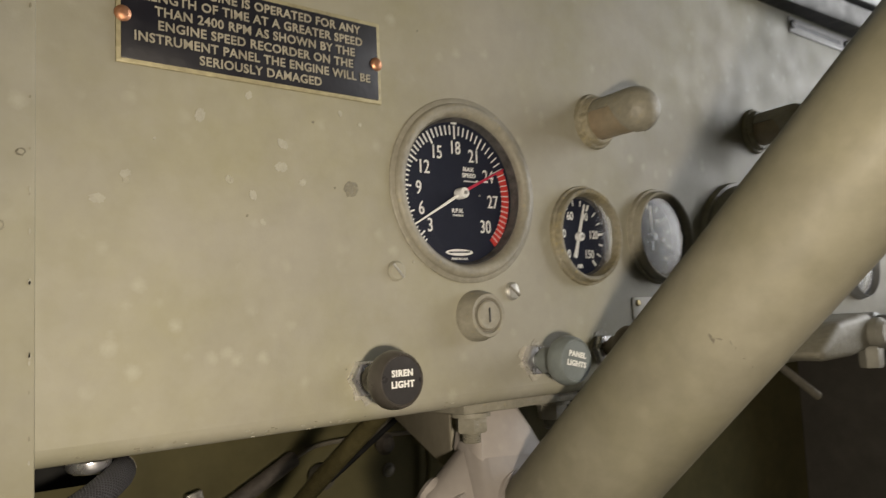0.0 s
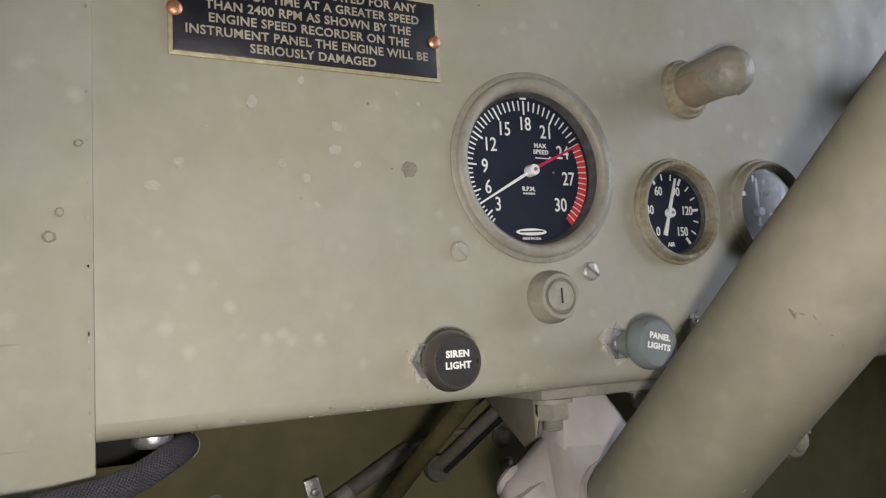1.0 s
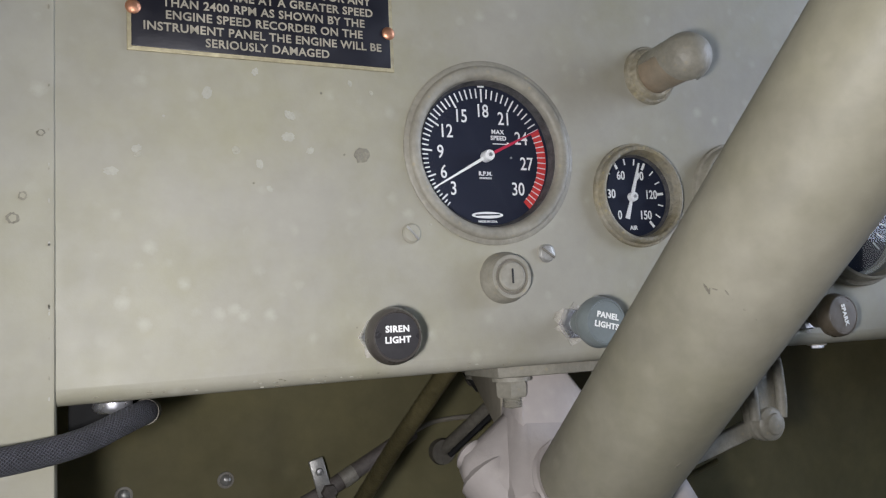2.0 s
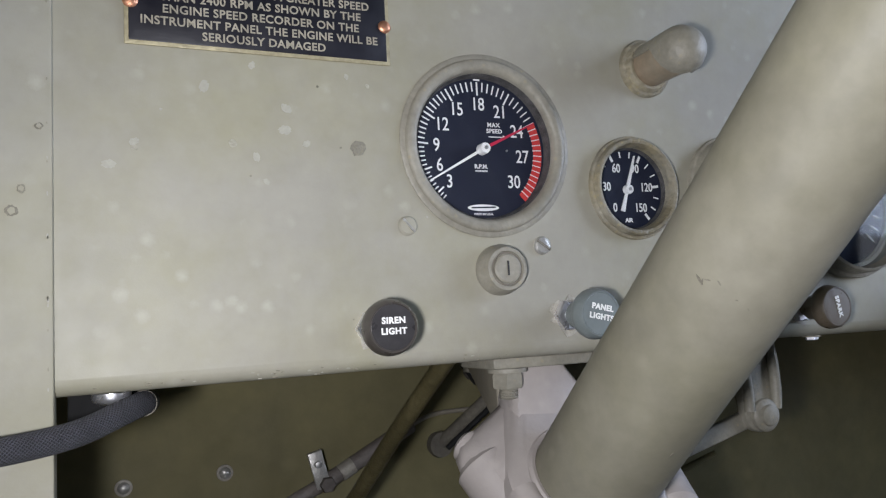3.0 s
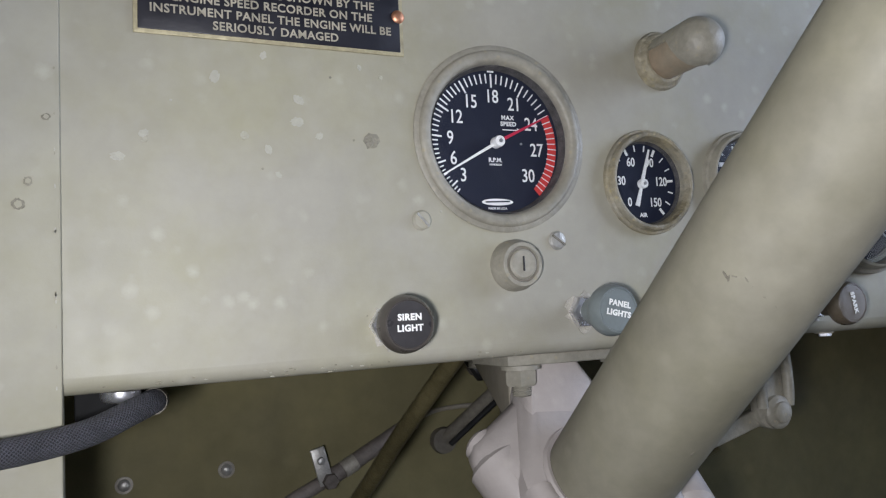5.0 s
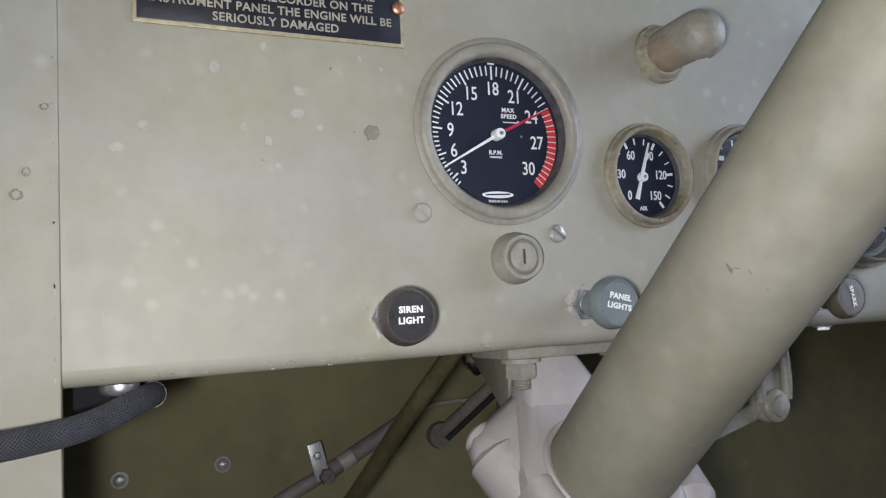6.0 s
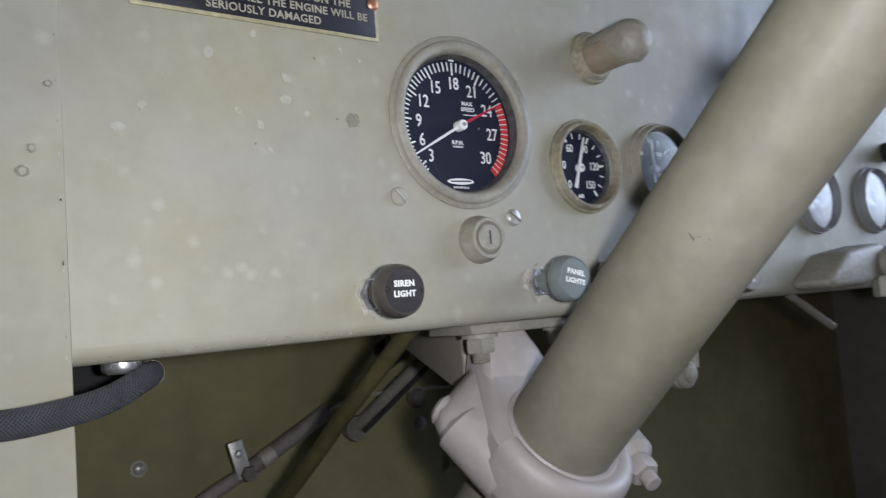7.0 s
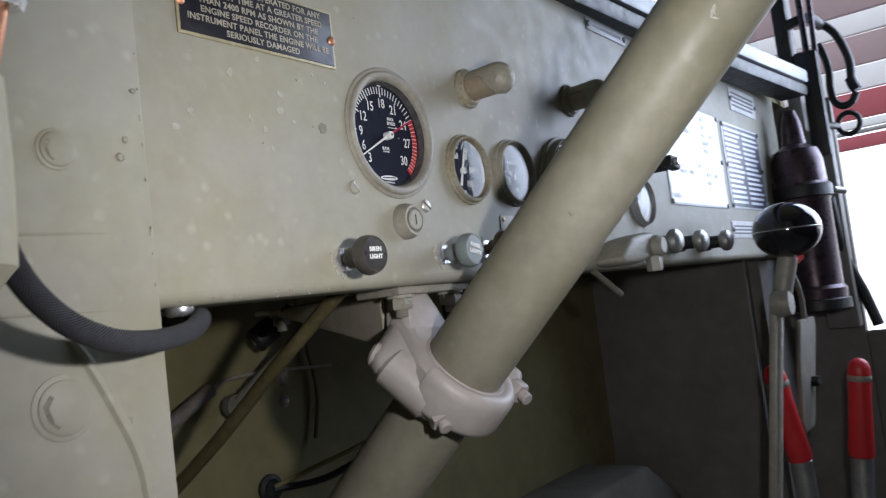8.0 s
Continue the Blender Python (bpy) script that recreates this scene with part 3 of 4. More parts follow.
# ---- knobs, lock and screws ----
def pull_knob(name, x, z, r, length, cap, neck, label, text, tilt=0.0, turn=0.0, lean=0.0):
    k = thing(name, pose(x, 0, z, lean, 0, tilt), label, "knob", "pull knobs on the panel")
    part("nut", hexnut((0, 0.001, 0), (0, -0.0045, 0), 0.0085), chrome, k, "chrome hexagon nut")
    part("stem", lathe([(0.0042, -0.003), (0.0042, -0.0085), (0.0068, -0.009), (0.0070, -length * 0.72), (0.0085, -length * 0.78)], 32), neck, k)
    part("cap", lathe([(0, -length * 0.66), (r * 0.78, -length * 0.66), (r * 0.95, -length * 0.70), (r, -length * 0.76), (r * 0.985, -length * 0.84), (r * 0.93, -length * 0.94), (r * 0.86, -length * 0.985), (r * 0.82, -length * 0.985), (r * 0.80, -length * 0.97), (0, -length * 0.97)], 48), cap[0], k)
    part("face", lathe([(0, -length * 0.985), (r * 0.79, -length * 0.978), (r * 0.79, -length * 0.965)], 40), cap[1], k)
    for i, t in enumerate(text):
        letters(t, 0.0038, white_ink, k, pose(0, -length * 0.985 - 0.0003, 0) @ pose(0, 0, 0, 0, turn, 0) @ pose(0, 0, 0.0006 + (len(text) - 1) * 0.0023 - i * 0.0046), "lettering", fat=0.00015, spread=1.1, wide=1.02)
    return k


pull_knob("siren_light_knob", -0.0603, 0.7222, 0.0125, 0.0300, (knob_brown, knob_face), knob_brown, "dark brown siren light pull knob with white lettering", ("SIREN", "LIGHT"), 0, 0)
pull_knob("panel_lights_knob", 0.0450, 0.7235, 0.0125, 0.0310, (knob_green, knob_green), knob_green, "grey-green panel lights pull knob with white lettering", ("PANEL", "LIGHTS"), 0, 12)
pull_knob("pull_knob", 0.1000, 0.7265, 0.0125, 0.0250, (knob_tan, knob_tan), knob_tan, "brown pull knob on a chrome nut behind the steering column", ())
pull_knob("spark_knob", 0.2045, 0.7205, 0.0125, 0.0280, (knob_tan, knob_tan), knob_tan, "brown spark pull knob with white lettering turned sideways", ("SPARK",), 0, 78)

lock = thing("ignition_lock", pose(0.0067, 0, 0.7477), "khaki painted round ignition lock with key slot", "lock")
part("flange", lathe([(0.0128, 0.001), (0.0126, -0.0035), (0.0115, -0.0050), (0.0112, -0.0085), (0.0105, -0.0098), (0.0088, -0.0098), (0.0084, -0.0086), (0, -0.0086)], 48), paint_ring, lock)
part("barrel", lathe([(0.0072, -0.0080), (0.0072, -0.0100), (0.0064, -0.0106), (0, -0.0106)], 40), paint_ring, lock, "painted key barrel")
part("groove", lathe([(0.0086, -0.0088), (0.0080, -0.0090), (0.0074, -0.0088)], 40), dusty, lock, "dark groove round the barrel")
part("key_slot", box(-0.0005, 0.0005, -0.0109, -0.0100, -0.0034, 0.0038, 0.0002), rubber, lock, "black key slot")
for x, z, a, mm, lab in ((-0.0407, 0.7700, 48, paint, "paint-covered slotted screw in the panel"), (0.0323, 0.7598, 35, steel_bright, "bright slotted screw in the panel")):
    s = thing("screw", pose(x, 0, z, 0, a, 0), lab, "screw", "panel screws")
    part("head", lathe([(0.0048, 0.0005), (0.0047, -0.0009), (0.0038, -0.0019), (0.0020, -0.0022), (0, -0.0022)], 32), mm, s)
    part("slot", box(-0.0042, 0.0042, -0.0027, -0.0018, -0.0005, 0.0005), steel_bright if mm is paint else dusty, s)


def pilot_lamp(x, z, label):
    p = thing("pilot_lamp", pose(x, 0, z), label, "pilot lamp", "pilot lamps")
    part("flange", lathe([(0.0164, 0.001), (0.0164, -0.0016), (0.0158, -0.0028), (0.0146, -0.0034), (0.0139, -0.0056), (0.0130, -0.0064), (0.0116, -0.0064)], 40), dirty_ring, p)
    part("lens", lathe([(0.0114, -0.003), (0.0114, -0.030), (0.0100, -0.036), (0, -0.039)], 40), amber, p, "brown amber lens")
    # hood: a helmet over the lens that closes round its end
    bm = bmesh.new()
    n, rings = 40, []
    for i in range(22):
        t = i / 21
        if t < 0.6:
            r, h = 0.0122 + 0.0018 * t, -0.0045 - 0.0265 * t / 0.6
        else:
            a = (t - 0.6) / 0.4 * math.pi / 2 * 0.985
            r, h = 0.01328 * math.cos(a), -0.0310 - 0.0136 * math.sin(a)
        k = min(1.0, max(0.0, (t - 0.36) / 0.34))
        reach = 66 + 114 * k * k * (3 - 2 * k)
        rings.append([bm.verts.new((r * math.sin(b), h, r * math.cos(b))) for b in (radians(-reach - 8 + 2 * reach * j / n) for j in range(n + 1))])
    for a, b in zip(rings, rings[1:]):
        for j in range(n):
            bm.faces.new((a[j], a[j + 1], b[j + 1], b[j]))
    bm.faces.new(rings[-1][:-1])
    bmesh.ops.recalc_face_normals(bm, faces=bm.faces)
    bmesh.ops.solidify(bm, geom=bm.faces[:], thickness=0.0012)
    part("hood", bm, paint_ring, p, "khaki painted hood with rounded end")
    return p


pilot_lamp(0.1050, 0.8585, "khaki hooded pilot lamp with brown lens")
pilot_lamp(0.2830, 0.8735, "khaki hooded pilot lamp with brown lens")

# card with a small screw, behind the column
card = thing("card", pose(0.1425, 0, 0.7485), "small white card with a brass screw", "label")
part("sheet", box(-0.0125, 0.0125, -0.0008, 0.0, -0.0065, 0.0065, 0.0003), card_white, card)
part("screw", lathe([(0.0020, -0.0005), (0.0018, -0.0016), (0, -0.0020)], 16), brass, card, m=pose(-0.008, 0, 0.003))


# ---- metal plates at the far end of the panel ----
def data_plate(name, x0, x1, z0, z1, face, label, rows, bars, ink, cols=1, gaps=(0.0, 0.0)):
    p = thing(name, pose((x0 + x1) / 2, 0, (z0 + z1) / 2), label, "plate", "data plates")
    w, h = x1 - x0, z1 - z0
    part("sheet", box(-w / 2, w / 2, -0.0012, 0.0, -h / 2, h / 2, 0.0004), plate_matt if face is plate_matt else plate_silver, p)
    part("field", box(-w / 2 + 0.004, w / 2 - 0.004, -0.0015, -0.0005, -h / 2 + 0.003, h / 2 - 0.003), face, p)
    rnd = random.Random(len(label))
    edge = min(0.006, h * 0.2)
    for r in range(rows):
        zz = (h / 2 - edge) - (h - 2 * edge) * (r + 0.5) / rows
        for c in range(cols):
            if rnd.random() < gaps[0] + (gaps[1] - gaps[0]) * r / rows:
                continue
            cw = (w - 0.016) / cols
            xa = -w / 2 + 0.008 + c * cw
            part("text_bar", box(xa, xa + cw * rnd.uniform(*bars), -0.0018, -0.0012, zz - (h - 2 * edge) / rows * 0.24, zz + (h - 2 * edge) / rows * 0.24), ink, p)
    for sx in (-1, 1):
        for sz in (-1, 0, 1) if h > 0.05 else (0,):
            part("screw", lathe([(0.0036, -0.0008), (0.0034, -0.0026), (0, -0.0036)], 14), rubber, p, m=pose(sx * (w / 2 - 0.004), 0, sz * (h / 2 - 0.004)))
    return p


data_plate("diagram_plate", 0.524, 0.748, 0.7775, 0.9140, plate_silver, "bright metal diagram plate with faint print and corner screws", 11, (0.25, 0.75), ink_pale, 6, (0.25, 0.95))
data_plate("instruction_plate", 0.768, 0.960, 0.7800, 0.9120, plate_dark, "dark metal instruction plate with rows of white print", 15, (0.7, 0.97), plate_silver, 2)
data_plate("small_plate", 0.832, 0.972, 0.9370, 0.9760, plate_matt, "small metal plate with rows of print", 4, (0.75, 0.98), ink_grey)
data_plate("small_plate", 0.750, 0.906, 0.7340, 0.7605, plate_matt, "narrow metal plate with rows of print", 3, (0.8, 0.98), ink_grey)
data_plate("narrow_plate", 0.3480, 0.4470, 0.9620, 0.9750, plate_matt, "narrow metal maker plate with one line of print", 1, (0.9, 0.98), ink_grey)


# ---- cable, hose and fittings at the pillar ----
hose = thing("braided_hose", pose(0, 0, 0), "black braided hose looping from under the panel", "hose")
part("cover", tube([(-0.158, 0.060, 0.693), (-0.1570, 0.035, 0.6945), (-0.1600, 0.014, 0.6955), (-0.1680, 0.000, 0.6935), (-0.1830, -0.012, 0.6885), (-0.2010, -0.021, 0.6860), (-0.2200, -0.030, 0.6855), (-0.2400, -0.037, 0.6880), (-0.2590, -0.042, 0.6960), (-0.2740, -0.046, 0.7085), (-0.2830, -0.048, 0.7230), (-0.288, -0.049, 0.738)], 0.0052, 20, 10), hose_black, hose)
part("ferrule", lathe([(0, 0.7012), (0.0078, 0.7012), (0.0078, 0.6990), (0.0071, 0.6976), (0.0054, 0.6966), (0, 0.6964)], 28, "z", (-0.172, 0.012, 0)), chrome, hose, "chrome round fitting")
part("cuff", tube([(-0.1572, 0.040, 0.6942), (-0.1575, 0.030, 0.6948), (-0.1592, 0.0175, 0.6953)], 0.0056, 20), dusty, hose, "pale dusty cuff")
light = thing("grab_housing", pose(-0.305, -0.075, 0.755), "cream enamelled housing with copper pipe on the pillar", "housing")
part("body", lathe([(0, -0.045), (0.012, -0.045), (0.018, -0.038), (0.019, 0.0), (0.018, 0.030), (0.012, 0.036), (0, 0.036)], 32, "z", (0.003, 0.02, 0.0)), cream, light)
part("copper_pipe", rod((0.0155, 0.018, 0.030), (0.021, 0.014, 0.062), 0.0035, 16), copper, light, "bare copper pipe")
part("union_nut", hexnut((0.021, 0.014, 0.058), (0.0235, 0.012, 0.082), 0.0085), chrome, light, "chrome union nut")
part("bracket", box(-0.02, 0.006, 0.03, 0.0715, -0.02, 0.02, 0.002), paint, light)
for x, z, r in ((-0.2380, 0.7768, 0.0086), (-0.2440, 0.6612, 0.0128)):
    b = thing("pillar_bolt", pose(x, -0.0036, z), "painted-over bolt head with worn paint on the pillar", "bolt", "pillar bolts")
    part("washer", lathe([(r * 1.16, 0.0005), (r * 1.14, -0.0003), (r * 1.02, -0.0007), (0, -0.0007)], 40), paint, b)
    part("head", lathe([(r * 0.97, -0.0004), (r * 0.94, -0.0012), (r * 0.80, -0.0019), (0, -0.0020)], 40), paint, b)
    part("bare_patch", prism([(-r * 0.80, r * 0.15), (-r * 0.55, r * 0.5), (-r * 0.42, r * 0.40), (-r * 0.62, r * 0.05), (-r * 0.45, -r * 0.45), (-r * 0.25, -r * 0.62), (-r * 0.38, -r * 0.68), (-r * 0.68, -r * 0.35)], -0.0021, -0.0012), chip_dark, b, "bare worn patch")


# ---- steering column and its bracket ----
AX = Vector((0.10317, -0.99045, 1.0)).normalized()
AP = Vector((0.05723, -0.09429, 0.73))
COL = Matrix.Translation(AP) @ AX.to_track_quat("Z", "Y").to_matrix().to_4x4()
column = thing("steering_column", COL, "khaki painted round steering column with scuffs", "steering column")
part("jacket", lathe([(0, -0.66), (0.030, -0.66), (0.030, -0.2), (0.030, 0.0), (0.030, 0.2), (0.030, 0.44), (0.027, 0.445), (0, 0.445)], 72, "z"), paint_col, column)

clamp = thing("column_clamp", COL, "pale painted cast clamp holding the column under the panel", "bracket")
C0 = -0.1385
ring = lathe([(0.0305, C0 - 0.017), (0.0400, C0 - 0.017), (0.0426, C0 - 0.0162), (0.0443, C0 - 0.0144), (0.0450, C0 - 0.0115), (0.0450, C0 + 0.007), (0.0444, C0 + 0.0105), (0.0430, C0 + 0.0133), (0.0408, C0 + 0.0152), (0.0380, C0 + 0.0160), (0.0350, C0 + 0.0155), (0.0325, C0 + 0.0140), (0.0305, C0 + 0.0115)], 64, "z")
inv = COL.inverted()
UP = Vector((0, 1, 1))
UP = (UP - AX * UP.dot(AX)).normalized()
OUT = AX.cross(UP)
CC = AP + AX * C0
cut = bmesh.ops.bisect_plane(ring, geom=ring.verts[:] + ring.edges[:] + ring.faces[:], plane_co=(0, 0, 0), plane_no=inv.to_3x3() @ UP, clear_outer=True)
bmesh.ops.holes_fill(ring, edges=[e for e in ring.edges if e.is_boundary])
part("cap", ring, paint_cast, clamp, "half-round cast cap with bolts")
part("lip", lathe([(0.0303, C0 + 0.008), (0.0303, C0 + 0.0150), (0.0322, C0 + 0.0156), (0.0338, C0 + 0.0140), (0.0340, C0 + 0.008)], 64, "z"), paint_cast, clamp)


def local(*p):
    return inv @ Vector(p)


def cast(points, thick, bevel=0.004):
    """Flat web between four or more world points, thickened along its normal."""
    q = [Vector(p) for p in points]
    nrm = (q[1] - q[0]).cross(q[2] - q[0]).normalized()
    bm = bmesh.new()
    a = [bm.verts.new(p + nrm * thick / 2) for p in q]
    b = [bm.verts.new(p - nrm * thick / 2) for p in q]
    bm.faces.new(a)
    bm.faces.new(b[::-1])
    for i in range(len(q)):
        j = (i + 1) % len(q)
        bm.faces.new((a[j], a[i], b[i], b[j]))
    bmesh.ops.recalc_face_normals(bm, faces=bm.faces)
    bmesh.ops.bevel(bm, geom=bm.edges[:], offset=bevel, segments=3, profile=0.5, affect="EDGES")
    bm.transform(inv)
    return bm


def hull_of(balls, extra=()):
    """A rounded casting: the hull of balls (centre and radius) and of single points."""
    pts = [Vector(p) for p in extra]
    for (x, y, z), r in balls:
        ball = bmesh.new()
        bmesh.ops.create_icosphere(ball, subdivisions=2, radius=r, matrix=Matrix.Translation((x, y, z)))
        pts += [v.co.copy() for v in ball.verts]
        ball.free()
    bm = bmesh.new()
    verts = [bm.verts.new(p) for p in pts]
    out = bmesh.ops.convex_hull(bm, input=verts)
    bmesh.ops.delete(bm, geom=list({e for e in out["geom_interior"] + out["geom_unused"] if isinstance(e, bmesh.types.BMVert)}), context="VERTS")
    bm.transform(inv)
    return bm


arc = [CC + AX * lv + rr * (math.cos(radians(a)) * UP + math.sin(radians(a)) * OUT) for lv, rr in ((0.0125, 0.0395), (0.0095, 0.0435), (-0.013, 0.0445), (-0.016, 0.041)) for a in range(-96, 97, 8)]
part("saddle", hull_of([((0.031, 0.036, 0.676), 0.010), ((0.066, 0.036, 0.672), 0.010)], arc), paint_cast, clamp)
part("ear_web", hull_of([((0.0055, 0.029, 0.651), 0.0140), ((0.0175, 0.004, 0.6205), 0.0140), ((0.034, 0.036, 0.674), 0.0100), (tuple(CC + OUT * 0.031 + UP * 0.008), 0.0120)]), paint_cast, clamp)
part("web", cast([(0.028, 0.036, 0.7005), (0.055, 0.036, 0.7005), (0.0665, 0.035, 0.685), (0.082, 0.033, 0.660), (0.086, 0.024, 0.630), (0.020, 0.018, 0.628), (0.018, 0.028, 0.655), (0.022, 0.034, 0.678)], 0.020), paint_cast, clamp)
# the brace's shade at grazing light is put into this browner colour
part("side_web", cast([(0.031, 0.046, 0.660), (0.100, 0.250, 0.698), (0.100, 0.250, 0.7032), (0.031, 0.046, 0.7032)], 0.012, 0.0022), shaded_brace_paint, clamp, "khaki brace with its shade in the brown colour")
part("rear_foot", box(0.084, 0.116, 0.226, 0.266, 0.6985, 0.7033, 0.0012), shaded_brace_paint, clamp, m=inv)
part("foot", box(0.008, 0.094, 0.014, 0.056, 0.6975, 0.7033, 0.0012), paint_ring, clamp, m=inv)
part("ear", rod(local(0.0035, 0.0310, 0.6530), local(0.0190, 0.0010, 0.6170), 0.0158, 32, 0.006), paint_cast, clamp)
part("pin", rod(local(-0.0005, 0.0385, 0.6590), local(0.0060, 0.0260, 0.6500), 0.0092, 24, 0.002), paint_cast, clamp)
part("ear", rod(local(0.1020, 0.0200, 0.6420), local(0.0930, -0.0160, 0.6180), 0.0135, 32, 0.005), paint_cast, clamp)
part("washer", rod(local(0.0185, 0.0020, 0.6180), local(0.0165, -0.0010, 0.6145), 0.0125, 28, 0.001), paint_cast, clamp)
part("bolt", hexnut(local(0.0170, -0.0005, 0.6150), local(0.0130, -0.0085, 0.6060), 0.0092), paint_cast, clamp)
part("bolt", rod(local(0.0130, -0.008, 0.6060), local(0.0112, -0.0115, 0.6020), 0.0050, 16), paint_cast, clamp)
part("bolt", hexnut(local(0.0935, -0.0150, 0.6185), local(0.0915, -0.0240, 0.6125), 0.0088), paint_cast, clamp)
part("bolt", rod(local(0.0915, -0.0240, 0.6125), local(0.0900, -0.0300, 0.6085), 0.0048, 16), paint_cast, clamp)
for x, y in ((0.0205, 0.024), (0.0840, 0.026), (0.1000, 0.246)):
    nb = thing("foot_bolt", pose(x, y, 0.6975), "khaki painted bolt and nut under the panel", "bolt", "bracket bolts")
    part("washer", lathe([(0, 0.0), (0.0105, 0.0), (0.0105, -0.0022), (0, -0.0022)], 28, "z"), paint_ring, nb)
    part("nut", hexnut((0, 0, -0.002), (0, 0, -0.0105), 0.0088), paint_ring, nb)
    thread = [(0.0, -0.010)]
    for k in range(5):
        thread += [(0.0052, -0.0105 - k * 0.0012), (0.0046, -0.0111 - k * 0.0012)]
    part("thread", lathe(thread + [(0.0, -0.0168)], 20, "z"), paint_ring, nb)

arm = thing("support_arm", pose(-0.0075, 0, 0), "khaki painted channel arm and strut bolted under the panel", "bracket")
foot = [(0.2030 + 0.0125 * math.cos(t), 0.6575 + 0.0115 * math.sin(t)) for t in [-math.pi * k / 10 for k in range(11)]]
part("upright", prism([(0.186, 0.703), (0.213, 0.703)] + foot, 0.027, 0.034, 0.0015), paint_ring, arm)
part("rim", tube([(0.2125, 0.027, 0.7030), (0.2135, 0.0255, 0.690), (0.2140, 0.0250, 0.672), (0.2135, 0.0255, 0.660)], 0.0034, 12), paint_ring, arm)
part("rim", tube([(0.1880, 0.027, 0.7030), (0.1900, 0.0255, 0.690), (0.1915, 0.0250, 0.672), (0.1925, 0.0255, 0.660)], 0.0034, 12), paint_ring, arm)
part("boss", lathe([(0, -0.0070), (0.0050, -0.0070), (0.0062, -0.0062), (0.0066, -0.0045), (0.0085, -0.0040), (0.0100, -0.0024), (0.0104, 0.004)], 32, "y", (0.2045, 0.027, 0.6565)), paint_ring, arm, "round grooved pivot boss")
part("strut", cast([(0.199, 0.034, 0.6600), (0.199, 0.034, 0.6490), (0.085, 0.042, 0.6170), (0.085, 0.042, 0.6280)], 0.006, 0.0012), paint_ring, arm, m=COL)
# black plate stands in for the dark inside behind the strut
part("box_plate", box(0.130, 0.186, 0.060, 0.066, 0.662, 0.700, 0.002), rubber, arm, "black plate filling the dark inside behind the strut")


# ---- footwell ----
cable = thing("control_cable", pose(0, 0, 0), "olive covered control cable running down the footwell", "cable")
CP, CD = Vector((-0.0026, 0.1466, 0.65)), Vector((0.2648, -1.2399, 1.0))
part("cover", tube([CP + CD * s for s in (0.062, 0.03, 0.0)] + [CP + CD * -0.05 + Vector((0.001, 0, -0.002)), CP + CD * -0.11 + Vector((0.0, 0, 0.0)), CP + CD * -0.17], 0.0058, 16), cable_olive, cable)
for x, z in ((-0.1635, 0.6005), (-0.0819, 0.6031), (0.05, 0.46), (0.20, 0.60)):
    rv = thing("rivet", pose(x, 0.37, z), "domed steel rivet in the firewall", "rivet", "firewall rivets")
    part("washer", lathe([(0.0072, 0.001), (0.0070, -0.0012), (0, -0.0014)], 24), rivet_grey, rv)
    part("head", lathe([(0.0050, -0.0008), (0.0048, -0.0028), (0.0032, -0.0046), (0, -0.0054)], 20), steel_bright, rv)
link = thing("throttle_linkage", pose(0, 0, 0), "grey steel linkage rod clipped to the firewall", "linkage")
part("rod", tube([(-0.075, 0.347, 0.548), (-0.040, 0.346, 0.570), (-0.008, 0.345, 0.585), (0.004, 0.345, 0.590)], 0.0062, 14), sleeve_grey, link)
part("sleeve", rod((0.002, 0.345, 0.589), (0.084, 0.345, 0.631), 0.0072, 20, 0.0015), sleeve_grey, link, "grey-brown sleeve")
part("tag", rod((0.0140, 0.344, 0.5950), (0.0260, 0.344, 0.6012), 0.0076, 20, 0.0003), rivet_grey, link, "pale worn tag round the sleeve")
part("thin_rod", tube([(0.082, 0.345, 0.630), (0.113, 0.350, 0.638), (0.182, 0.358, 0.637), (0.273, 0.362, 0.632)], 0.0022, 8), shaded_brace_paint, link)
part("knot", lathe([(0, -0.007), (0.007, -0.006), (0.0105, 0.0), (0.008, 0.006), (0, 0.008)], 20, "y", (0.188, 0.356, 0.628)), linkage_metal, link)
part("clip", box(-0.0065, 0.0065, -0.002, 0.002, -0.0165, 0.0165, 0.0012), steel_bright, link, "bright steel clip", pose(-0.0060, 0.340, 0.6010, 0, -14, 0))
part("clip_screw", lathe([(0.0035, 0), (0.003, -0.003), (0, -0.004)], 12), steel, link, m=pose(-0.0070, 0.338, 0.606))
part("bolt_head", hexnut((0.0005, 0.346, 0.5880), (0.0005, 0.333, 0.5880), 0.0072), linkage_metal, link)
rod2 = thing("brake_rod", pose(0, 0, 0), "dusty steel rod with clevis in the footwell", "rod")
part("rod", rod((0.113, 0.350, 0.609), (0.174, 0.296, 0.678), 0.0062, 16), dusty, rod2)
part("groove", rod((0.118, 0.344, 0.606), (0.177, 0.291, 0.673), 0.0030, 10), rubber, rod2)
part("clevis", lathe([(0, -0.006), (0.0115, -0.005), (0.0125, 0.0), (0.0115, 0.005), (0, 0.006)], 20, "y", (0.113, 0.350, 0.609)), dusty, rod2)
can = thing("flasher_can", pose(0.156, 0.335, 0.683, 0, 56, -20), "black cylindrical flasher unit with a small metal end", "relay")
part("can", lathe([(0, -0.020), (0.0115, -0.020), (0.0140, -0.017), (0.0140, 0.006), (0.0110, 0.010), (0.0085, 0.012), (0.0085, 0.036), (0, 0.038)], 32, "z"), rubber, can)
part("end_cap", lathe([(0, -0.0222), (0.0040, -0.0216), (0.0048, -0.0195)], 24, "z"), linkage_metal, can, "small metal end")
